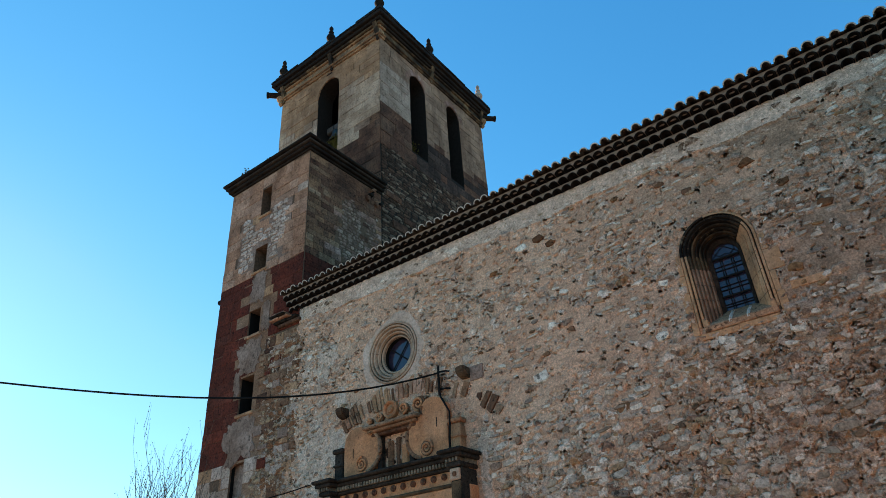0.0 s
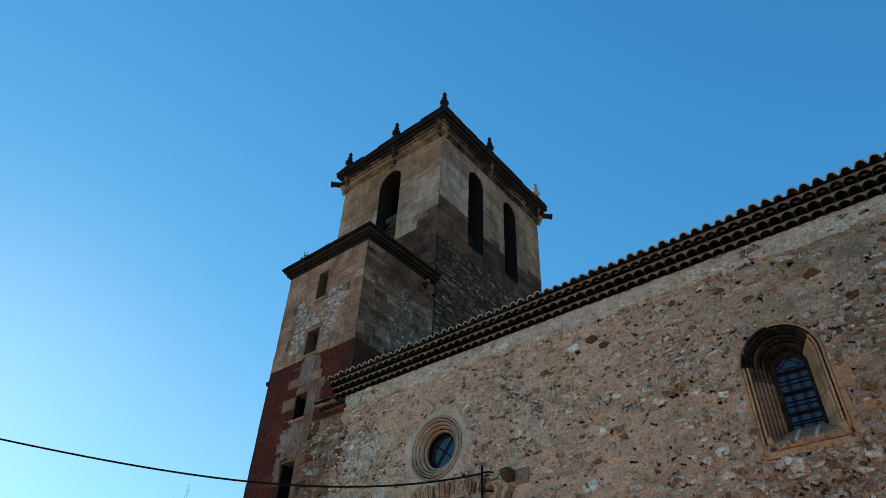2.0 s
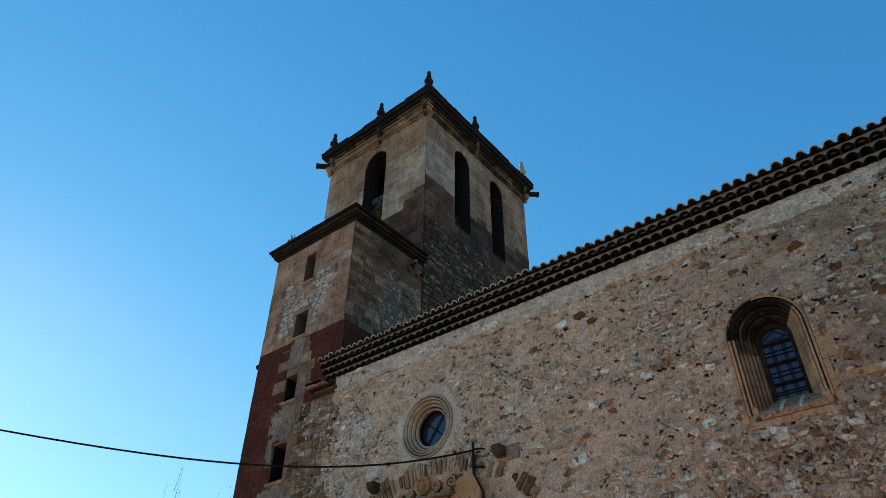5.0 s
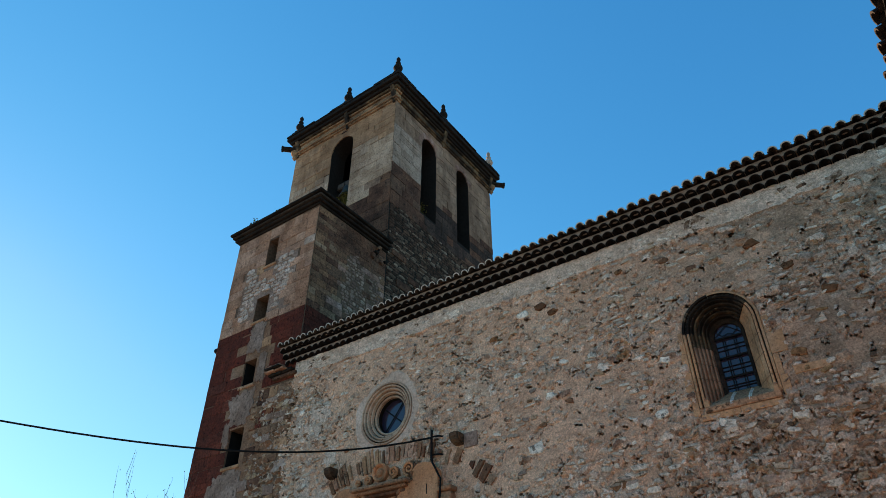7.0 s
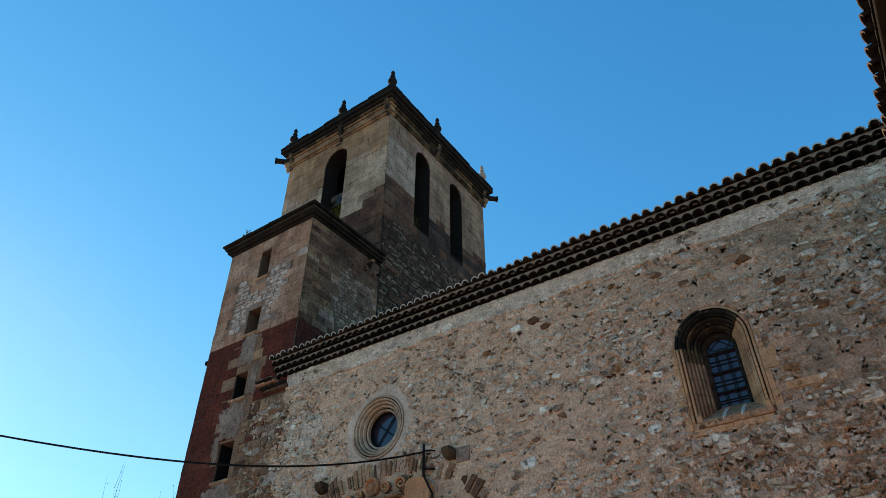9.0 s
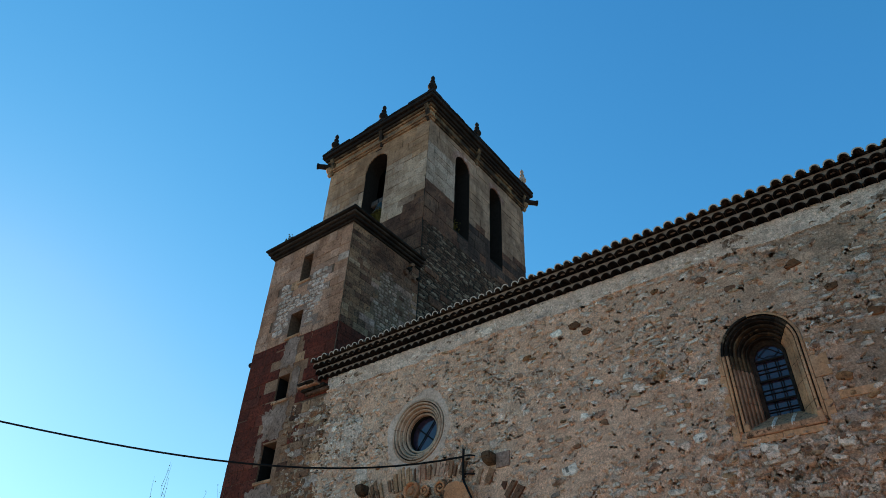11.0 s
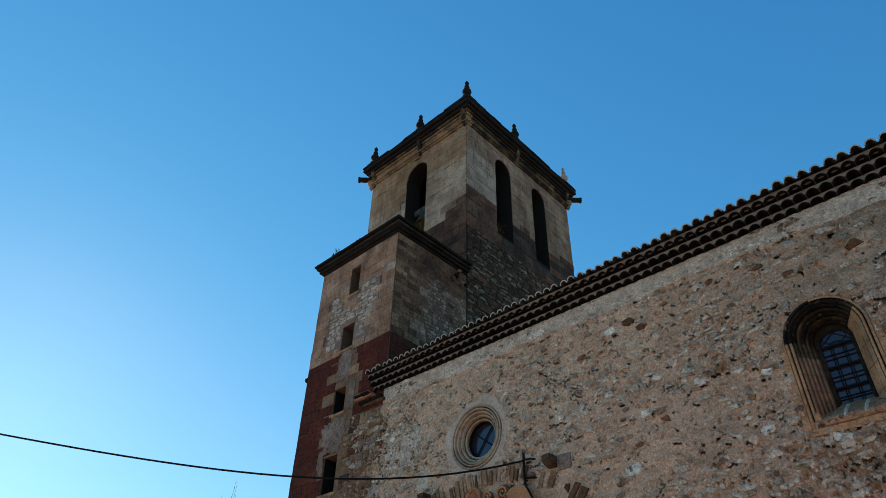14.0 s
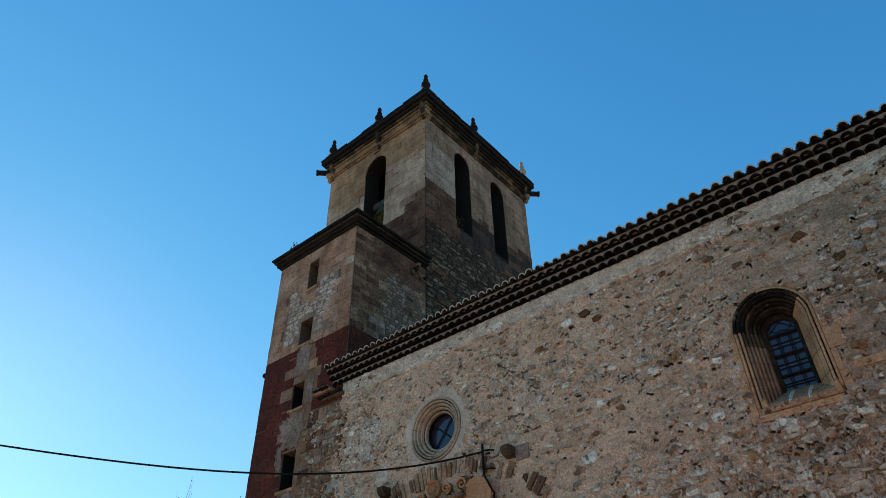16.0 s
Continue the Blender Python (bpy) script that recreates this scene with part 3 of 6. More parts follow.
for k in range(3):              # a mortar face to each course, arched over the mouth of every tile
    z0 = ZW + RISE * k
    holes = [(XE0 + PITCH * (i + 0.5) - 0.105, XE0 + PITCH * (i + 0.5) + 0.105, z0 - 0.02, z0 + 0.100, "arch") for i in range(NT)]
    row = pierced_wall(Face("front", -STEP * (k + 1) + 0.012), XE0, XE, z0 + 0.042, z0 + RISE - 0.003, STEP + 0.1, holes, arc=8)
    part("course", row, M_TILEMORTAR, eave)
# black plugs behind the courses: the hollows' shade put into colour
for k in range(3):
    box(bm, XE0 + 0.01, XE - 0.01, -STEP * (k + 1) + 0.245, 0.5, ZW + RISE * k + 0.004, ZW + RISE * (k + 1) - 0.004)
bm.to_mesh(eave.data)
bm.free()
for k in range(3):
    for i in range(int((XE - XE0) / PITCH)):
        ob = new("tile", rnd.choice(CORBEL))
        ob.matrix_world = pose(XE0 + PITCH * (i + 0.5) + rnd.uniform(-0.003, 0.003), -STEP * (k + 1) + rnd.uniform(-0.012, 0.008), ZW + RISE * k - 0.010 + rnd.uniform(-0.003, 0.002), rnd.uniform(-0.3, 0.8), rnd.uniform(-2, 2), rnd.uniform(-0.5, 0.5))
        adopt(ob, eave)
for row in range(3):
    for i in range(int((XE - XE0) / PITCH)):
        ob = new("tile", rnd.choice(COVER))
        y = -0.52 + 0.36 * row
        ob.matrix_world = pose(XE0 + PITCH * (i + 0.5) + rnd.uniform(-0.014, 0.014), y + rnd.uniform(-0.03, 0.03), ZW + 0.435 + (y + 0.52) * slope + 0.012 * row + rnd.uniform(-0.008, 0.008), math.degrees(math.atan(slope)) - 4, rnd.uniform(-4, 4), rnd.uniform(-3, 3))
        adopt(ob, roof)
verts, faces = [], []
for i in range(int((XE - XE0) / PITCH) + 1):      # channel tiles, hollow side up
    x = XE0 + PITCH * i
    n0 = len(verts)
    for y, r in ((-0.47, 0.085), (2.4, 0.085)):
        for t in (0, 0.016):
            verts += [(x + (r - t) * math.cos(math.pi * (1 + j / 6)), y, ZW + 0.52 + (y + 0.47) * slope + (r - t) * math.sin(math.pi * (1 + j / 6))) for j in range(7)]
    for j in range(6):
        faces += [(n0 + j, n0 + j + 1, n0 + 15 + j, n0 + 14 + j), (n0 + 7 + j + 1, n0 + 7 + j, n0 + 21 + j, n0 + 22 + j), (n0 + j + 1, n0 + j, n0 + 7 + j, n0 + 8 + j)]
me = bpy.data.meshes.new("channel_tiles")
me.from_pydata(verts, [], faces)
me.materials.append(M_TILE)
adopt(tagged(new("channel_tiles", me), kind="stuff"), roof)

# stub of an older moulded cornice where the eave meets the tower
stub = part("old_cornice_stub", box_bm(-14.92, -13.95, -0.12, 0.1, 10.04, 10.15, bevel=0.02), M_DARKASH, nave, "worn stub of an older moulded cornice")
rk = random.Random(29)
for x0, x1, y0, z0, z1, mat in ((-15.04, -14.02, -0.20, 10.154, 10.25, M_CORNICE), (-15.13, -14.30, -0.29, 10.254, 10.33, M_TANGREY), (-15.10, -14.44, -0.35, 10.334, 10.40, M_CORNICE), (-15.02, -14.46, -0.31, 10.404, 10.47, M_TANGREY)):
    x = x0
    while x < x1 - 0.08:            # broken into worn lengths
        w = min(rk.uniform(0.18, 0.42), x1 - x)
        part("moulding", box_bm(x, x + w - 0.012, y0 + rk.uniform(-0.03, 0.05), 0.1, z0, z1 - rk.uniform(0, 0.02), bevel=0.018), mat, stub)
        x += w
OCX, OCZ = -10.40, 8.0

# ---- oculus ----
ocu = part("round_window", bmesh.new(), M_OCULUS, nave, "round oculus with stepped stone mouldings")


def ring_profile(rings):
    bm = bmesh.new()
    turned(bm, rings, (OCX, 0, OCZ), axis="y", steps=48)
    bmesh.ops.recalc_face_normals(bm, faces=bm.faces)
    return bm


def roll(r, d, s, n=5):
    """Half-round moulding between radius r and r - s at depth d."""
    return [(r - s * (0.5 - 0.5 * math.cos(math.pi * i / n)), d - s * 0.45 * math.sin(math.pi * i / n)) for i in range(n + 1)]


bm = ring_profile([(0.81, 0.05), (0.81, -0.03), (0.77, -0.035), (0.762, 0.03), (0.742, 0.03), (0.735, -0.03), (0.70, -0.02), (0.69, 0.11)])
bm.to_mesh(ocu.data)
bm.free()
part("moulding", ring_profile([(0.695, 0.09)] + roll(0.68, 0.04, 0.06) + [(0.61, 0.12)]), M_OCULUS, ocu)
part("moulding", ring_profile([(0.62, 0.13)] + roll(0.60, 0.10, 0.05) + [(0.54, 0.17), (0.535, 0.19)]), M_OCULUS, ocu)
part("moulding", ring_profile([(0.545, 0.20), (0.53, 0.20)] + roll(0.51, 0.17, 0.045) + [(0.462, 0.23), (0.458, 0.26)]), M_OCULUS, ocu)
# reveal coloured black for the shade behind the rings
part("reveal", ring_profile([(0.470, 0.225), (0.452, 0.26), (0.45, 0.62), (0.80, 0.62)]), M_SHADE_BLACK, ocu, "inner reveal coloured black for its shade")
# dark rings laid in the grooves to paint their shade
for r, d in ((0.752, 0.022), (0.692, 0.075), (0.613, 0.105), (0.538, 0.165), (0.466, 0.215)):
    part("groove", ring_profile([(r + 0.011, d), (r + 0.004, d - 0.006), (r - 0.006, d - 0.006), (r - 0.011, d)]), M_CREVICE, ocu, "dark strip for the shade in the groove")
for a in (22, 95, 168, 205, 262, 318):          # joints between the ring's stones
    bm = bmesh.new()
    tube(bm, [(OCX + r * math.cos(radians(a)), y, OCZ + r * math.sin(radians(a))) for r, y in ((0.81, -0.026), (0.775, -0.034), (0.70, -0.020), (0.66, 0.012), (0.56, 0.078))], 0.006, 4)
    part("joint", bm, M_JOINT, ocu)
bm = bmesh.new()
c = [bm.verts.new((OCX + 0.46 * math.cos(2 * math.pi * i / 32), 0.36, OCZ + 0.46 * math.sin(2 * math.pi * i / 32))) for i in range(32)]
bm.faces.new(c)
part("pane", bm, M_GLASS, ocu, "dark glass reflecting the sky")
for a in (52, -38):
    bm = bmesh.new()
    ca, sa = math.cos(radians(a)) * 0.44, math.sin(radians(a)) * 0.44
    tube(bm, [(OCX - ca, 0.33, OCZ - sa), (OCX + ca, 0.33, OCZ + sa)], 0.017, 6)
    part("glazing_bar", bm, M_IRON, ocu)

# ---- arched window ----
WCX, WSP, WZ0 = -2.16, 7.80, 6.30


def swept(profile, z0=WZ0, steps=18):
    """A moulding carried up one jamb, round the arch and down the other: profile of (radius, depth)."""
    bm = bmesh.new()
    rows = []
    path = [(-1, 0, z0), (-1, 0, (z0 + WSP) / 2)] + [(-math.cos(math.pi * i / steps), math.sin(math.pi * i / steps), None) for i in range(steps + 1)] + [(1, 0, (z0 + WSP) / 2), (1, 0, z0)]
    for cx, cz, z in path:
        rows.append([bm.verts.new((WCX + r * cx, d, (WSP + r * cz) if z is None else z)) for r, d in profile])
    for a, b in zip(rows, rows[1:]):
        for i in range(len(profile) - 1):
            bm.faces.new((a[i], a[i + 1], b[i + 1], b[i]))
    bmesh.ops.recalc_face_normals(bm, faces=bm.faces)
    return bm


def arch_only(profile, a0=0.0, a1=180.0, steps=18):
    """The same moulding round the arch alone, from one angle to the other."""
    bm = bmesh.new()
    rows = []
    for i in range(steps + 1):
        a = radians(a0 + (a1 - a0) * i / steps)
        rows.append([bm.verts.new((WCX - r * math.cos(a), d, WSP + r * math.sin(a))) for r, d in profile])
    for a, b in zip(rows, rows[1:]):
        for i in range(len(profile) - 1):
            bm.faces.new((a[i], a[i + 1], b[i + 1], b[i]))
    bmesh.ops.recalc_face_normals(bm, faces=bm.faces)
    return bm


def jamb_only(profile, side, z0, z1):
    """One stone of a jamb: side -1 or 1, between two heights."""
    bm = bmesh.new()
    rows = [[bm.verts.new((WCX + side * r, d, z)) for r, d in profile] for z in (z0 + 0.004, z1 - 0.004)]
    for i in range(len(profile) - 1):
        bm.faces.new((rows[0][i], rows[0][i + 1], rows[1][i + 1], rows[1][i]))
    bmesh.ops.recalc_face_normals(bm, faces=bm.faces)
    return bm


BACKING = [(0.74, 0.045), (0.69, 0.05), (0.635, 0.10), (0.36, 0.46), (0.35, 0.60)]
win = part("arched_window", swept(BACKING), M_JOINT_DARK, nave, "splayed round-arched window with sandstone roll mouldings")
RIM = [(0.72, 0.05), (0.715, -0.012), (0.672, -0.018), (0.664, 0.045), (0.645, 0.045), (0.638, -0.008), (0.600, -0.004), (0.590, 0.06)]
ROLLS = []
for i in range(5):
    r, d = 0.588 - 0.052 * i, 0.045 + 0.074 * i
    ROLLS.append([(r, d + 0.07)] + roll(r - 0.006, d, 0.040) + [(r - 0.050, d + 0.065), (r - 0.052, d + 0.135)])
SPLAY = [(0.592, 0.06), (0.580, 0.035), (0.505, 0.135), (0.496, 0.165), (0.488, 0.16), (0.37, 0.33), (0.362, 0.36), (0.350, 0.36), (0.332, 0.46)]
for side, heights in ((-1, (6.30, 6.86, 7.17, 7.52, WSP)), (1, (6.30, 6.62, 7.06, 7.44, WSP))):
    for z0, z1 in zip(heights, heights[1:]):
        part("jamb_stone", jamb_only(RIM, side, z0, z1), M_FRAME, win)
        # left jamb coloured darker than the right one, for its shade
        for p in ROLLS if side < 0 else [SPLAY]:
            part("jamb_stone", jamb_only(p, side, z0, z1), (M_FRAME_DARK if z1 > 7.6 else M_JAMB) if side < 0 else M_FRAME, win)
# arch stones near black: staining, and the soffit's shade put into colour
for a0, a1, mat in ((0, 38, M_ARCH_SOOT_SHADE), (38.6, 82, M_ARCH_SOOT_SHADE), (82.6, 128, M_ARCH_SOOT_SHADE), (128.6, 150, M_FRAME_DARK), (150.6, 180, M_FRAME)):
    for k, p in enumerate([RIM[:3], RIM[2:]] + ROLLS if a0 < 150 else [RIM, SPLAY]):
        part("voussoir", arch_only(p, a0, a1, 7), (M_FRAME_DARK if k in (3, 5) and a0 < 128 else mat) if k or a0 < 60 else M_FRAME, win)     # paler rolls painted in for lit edges, between darkened ones
# strips coloured dark: shade between the mouldings, painted in
part("groove", swept([(0.664, 0.032), (0.645, 0.032)]), M_CREVICE, win, "dark strip for the shade between the mouldings")
part("groove", swept([(0.604, 0.016), (0.588, 0.026)]), M_CREVICE, win, "dark strip for the shade between the mouldings")
# shade beside the glass put into the reveal's colour
part("reveal", swept([(0.334, 0.45), (0.325, 0.42), (0.262, 0.50), (0.258, 0.84), (0.75, 0.84)]), M_SANDDARK, win, "inner reveal coloured dark for its shade")
bm = bmesh.new()
hexa(bm, [(WCX - 0.63, -0.035, 6.17), (WCX + 0.68, -0.035, 6.19), (WCX + 0.68, 0.80, 6.19), (WCX - 0.63, 0.80, 6.17),
          (WCX - 0.63, -0.035, 6.285), (WCX + 0.68, -0.035, 6.305), (WCX + 0.68, 0.80, 6.87), (WCX - 0.63, 0.80, 6.87)])
bmesh.ops.bevel(bm, geom=bm.edges[:], offset=0.015, segments=1, affect="EDGES")
part("sill", bm, M_SILL, win, "sloping stone sill with pale runs")
for sx in (-0.16, 0.16):
    bm = bmesh.new()
    for k, wide in ((0, 0.022), (1, 0.014)):
        tube(bm, [(WCX + sx + k * 0.035, 0.46, 6.622), (WCX + sx - 0.008 + k * 0.03, 0.2, 6.445), (WCX + sx + k * 0.03, -0.01, 6.307), (WCX + sx - 0.004 + k * 0.03, -0.037, 6.25)], [wide, wide * 1.2, wide, wide * 0.5], 6)
    part("lime_run", bm, M_WHITESTONE, win, "white lime run below the bars")
for sx in (-0.58, 0.62):
    part("jamb_base", box_bm(WCX + sx - 0.05, WCX + sx + 0.05, -0.03, 0.12, 6.28, 6.42, bevel=0.015), M_FRAME, win)
    part("jamb_base", box_bm(WCX + sx - 0.04, WCX + sx + 0.04, -0.015, 0.12, 6.424, 6.46, bevel=0.012), M_JAMB, win)
bm = bmesh.new()
pts = [(WCX - 0.262, 6.45), (WCX + 0.262, 6.45)] + [(WCX + 0.262 * math.cos(math.pi * i / 16), WSP + 0.262 * math.sin(math.pi * i / 16)) for i in range(17)]
bm.faces.new([bm.verts.new((x, 0.54, z)) for x, z in pts])
part("pane", bm, M_GLASS, win, "dark leaded glass reflecting blue sky")
for z in (6.95, 7.35, 7.76):
    part("saddle_bar", box_bm(WCX - 0.265, WCX + 0.265, 0.475, 0.505, z - 0.017, z + 0.017), M_IRON, win)
for x in (-0.125, -0.085, 0.085, 0.125):
    part("bar", box_bm(WCX + x - 0.006, WCX + x + 0.006, 0.507, 0.525, 6.55, WSP - 0.03), M_IRON, win)
for z in (6.75, 6.80, 7.10, 7.18, 7.52, 7.60):
    part("bar", box_bm(WCX - 0.262, WCX + 0.262, 0.515, 0.531, z - 0.006, z + 0.006), M_IRON, win)
for flip in (-1, 1):            # lead tracery in the head of the light
    bm = bmesh.new()
    tube(bm, [(WCX + flip * x, 0.52, WSP + z) for x, z in ((0.255, 0.02), (0.15, 0.10), (0.07, 0.17), (-0.05, 0.245))], 0.007, 5)
    tube(bm, [(WCX + flip * x, 0.52, WSP + z) for x, z in ((0.0, 0.05), (0.10, 0.02), (0.20, 0.10), (0.19, 0.17))], 0.007, 5)
    part("lead_came", bm, M_IRON, win)
# quoin blocks flush round the window
for u0, u1, z0, z1 in ((-3.00, -2.885, 6.16, 6.62), (-3.04, -2.885, 6.63, 7.02), (-3.0, -2.885, 7.03, 7.40), (-2.97, -2.885, 7.41, 7.86), (-1.435, -1.16, 6.98, 7.40), (-1.435, -1.32, 7.41, 7.74), (-1.435, -1.30, 6.20, 6.56), (-1.435, -1.34, 6.57, 6.97), (-1.18, -0.62, 6.52, 6.66), (-2.88, -2.2, 6.05, 6.165), (-2.19, -1.50, 6.06, 6.175)):
    lay_block(FRONT, nave_wall, M_FRAME, u0, u1, z0, z1, 0.018, rnd, "stone")


# ---- stair tower ----
stair = thing("stair_tower", "square stair tower of red sandstone below and tan ashlar above", "tower", at=(-16.1, 1.8, 0))
LTW = [(-16.47, -15.95, 14.88, 16.02, "rect"), (-16.55, -15.92, 12.62, 13.56, "rect"), (-16.54, -15.96, 10.29, 11.16, "rect"),
       (-16.62, -15.97, 7.76, 8.90, "rect"), (-16.68, -16.06, 5.35, 6.30, "rect")]
lt_wall = part("front_wall", pierced_wall(FRONT, XL, XC - 0.004, 0, ZLT, 0.8, LTW), M_JOINT, stair, "front of red sandstone, tan ashlar and patched rubble")
lt_side = part("side_wall", pierced_wall(LTSIDE, 0.804, D1 - 0.004, 0, ZLT, 0.8, []), M_JOINT, stair, "side of grey coursed stone, coloured dark for its shade")
part("side_wall", box_bm(XL, XL + 0.8, 0.804, D1 - 0.004, 0, ZLT), M_JOINT, stair)
part("roof", box_bm(XL - 0.05, XC + 0.05, -0.05, D1 - 0.004, ZLT, ZLT + 0.06), M_CORNICE, stair)


def cornice_bands(steps, x0, x1, y0, y1, sides="fr"):
    """Stepped mouldings: (overhang, z0, z1) for each, as rings round a rectangle that ends at y1."""
    out = []
    for ov, z0, z1 in steps:
        bm = bmesh.new()
        box(bm, x0 - ov, x1 + ov, y0 - ov, y1, z0, z1, bevel=min(0.03, (z1 - z0) * 0.3))
        out.append(bm)
    return out


lt_cornice = part("cornice", bmesh.new(), M_CORNICE, stair, "dark stepped stone cornice")
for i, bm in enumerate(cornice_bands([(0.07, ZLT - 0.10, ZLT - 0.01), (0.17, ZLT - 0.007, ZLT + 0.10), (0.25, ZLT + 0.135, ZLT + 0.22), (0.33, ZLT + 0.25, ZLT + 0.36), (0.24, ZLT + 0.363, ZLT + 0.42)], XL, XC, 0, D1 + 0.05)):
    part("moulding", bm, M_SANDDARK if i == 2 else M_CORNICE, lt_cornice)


rk = random.Random(27)
for k in range(7):
    vs, fs = RUBBLE[rk.randrange(len(RUBBLE))]
    me = bpy.data.meshes.new("broken_stone")
    me.from_pydata(vs, [], fs)
    me.materials.append(rk.choice((M_CORNICE, M_DARKASH, M_BROWNSTONE)))
    ob = new("broken_stone", me)
    ob.matrix_world = Matrix.Translation(LTSIDE.put(rk.uniform(2.7, 3.6), 0.02, ZLT - rk.uniform(0.12, 0.75))) @ LTSIDE.turn() @ Matrix.Rotation(rk.uniform(-0.6, 0.6), 4, "Z") @ Matrix.Diagonal((rk.uniform(0.2, 0.42), rk.uniform(0.12, 0.26), rk.uniform(0.05, 0.16), 1))
    adopt(ob, lt_side)


def lt_front_pick(u, z, rnd):
    n = noise.noise(Vector((u * 0.9, z * 0.7, 3.1)))
    if z > ZBAND:
        if -17.3 < u < -15.0 and 12.9 < z < 15.0 and n > -0.15:
            return None
        return M_TANGREY if rnd.random() < 0.9 else rnd.choice((M_PALEASH, M_TAN))
    if z < 6.5:
        return rnd.choice((M_PALEASH, M_TAN, M_PALEASH, None))
    edge = -15.25 if z > 10.0 else -15.9 - (10.0 - z) * 0.12
    if z < 10.0 and u > edge + 0.5 * n:
        return None
    if -17.0 < u < -15.55 and n > 0.02:
        return rnd.choice((None, None, M_TAN if u > -16.3 else M_RED))
    return M_RED


courses(FRONT, lt_wall, XL + 0.004, XC - 0.004, ZBAND, ZLT - 0.14, (0.30, 0.44), (0.38, 0.85), lt_front_pick, LTW, 21, proud=(0.012, 0.026), joint=0.006, worn=0.16)
courses(FRONT, lt_wall, XL + 0.004, XC - 0.004, 4.6, ZBAND, (0.30, 0.42), (0.40, 0.95), lt_front_pick, LTW, 22, proud=(0.010, 0.026), joint=0.008, worn=0.15)


# side stone darker than the front's: its shade put into the colour
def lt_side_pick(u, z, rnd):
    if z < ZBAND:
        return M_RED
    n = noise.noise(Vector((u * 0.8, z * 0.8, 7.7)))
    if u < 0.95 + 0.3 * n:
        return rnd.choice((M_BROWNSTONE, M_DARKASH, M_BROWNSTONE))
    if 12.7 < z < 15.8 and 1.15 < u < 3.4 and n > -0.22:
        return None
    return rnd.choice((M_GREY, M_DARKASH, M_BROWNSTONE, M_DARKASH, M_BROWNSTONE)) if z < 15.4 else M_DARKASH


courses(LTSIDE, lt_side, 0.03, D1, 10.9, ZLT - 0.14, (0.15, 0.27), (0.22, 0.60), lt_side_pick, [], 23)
side_patch = []
rp = random.Random(48)
z = 12.6
while z < 15.8:
    h = rp.uniform(0.08, 0.18)
    u = 1.1
    while u < 3.5:
        w = rp.uniform(0.10, 0.34)
        if lt_side_pick(u + w / 2, z + h / 2, rp) is None:
            side_patch.append((u + w / 2, z + h / 2, w * 0.98, h * 0.98, rp.uniform(0.012, 0.03), rp.uniform(-0.08, 0.08)))
        u += w
    z += h
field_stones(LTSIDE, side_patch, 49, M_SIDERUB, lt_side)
part("patch_mortar", pierced_wall(Face("front", -0.007), -17.5, -14.8, 12.7, 15.2, 0.007, LTW), M_CEMENT, stair, "grey-brown mortar patch")
part("patch_mortar", pierced_wall(Face("front", -0.006), -17.15, -15.2, 4.6, 12.4, 0.006, LTW), M_MORTAR_BROWN, stair, "rusty mortar patch")
patch = []
rp = random.Random(46)
z = 12.85
while z < 15.1:
    h = rp.uniform(0.11, 0.25)
    u = -17.4
    while u < -14.9:
        w = rp.uniform(0.16, 0.50)
        c = (u + w / 2, z + h / 2)
        if lt_front_pick(c[0], c[1], rp) is None and not any(o[0] - w / 2 - 0.03 < c[0] < o[1] + w / 2 + 0.03 and o[2] - 0.12 < c[1] < o[3] + 0.1 for o in LTW):
            patch.append((*c, w * 1.05, h * 1.08, rp.uniform(0.02, 0.05), rp.uniform(-0.07, 0.07)))
        u += w
    z += h
field_stones(FRONT, patch, 47, M_PALERUB, lt_wall)
def toothing_pick(u, z, rnd):
    n = noise.noise(Vector((u * 1.1, z * 0.9, 5.5)))
    if rnd.random() < (0.50 if u < -14.8 else 0.74) + 0.4 * n:
        return None
    return rnd.choice((M_BROWNSTONE, M_BROWNSTONE, M_RED, M_DARKASH, M_DARKASH, M_CEMENT) if u < -14.9 else (M_BROWNSTONE, M_TAN, M_CEMENT, M_PALEASH))


courses(FRONT, lt_wall, -15.75, -13.95, 4.6, 9.9, (0.12, 0.34), (0.16, 0.55), toothing_pick, LTW, 28, proud=(0.036, 0.060), joint=0.02)
# added black block: the stair's unlit inside put into colour
part("stair_shade_core", box_bm(XL + 0.82, XC - 0.82, 0.86, D1 - 0.02, 0.0, ZLT - 0.02), M_SHADE_BLACK, stair, "black block put in for the shade inside the stair")
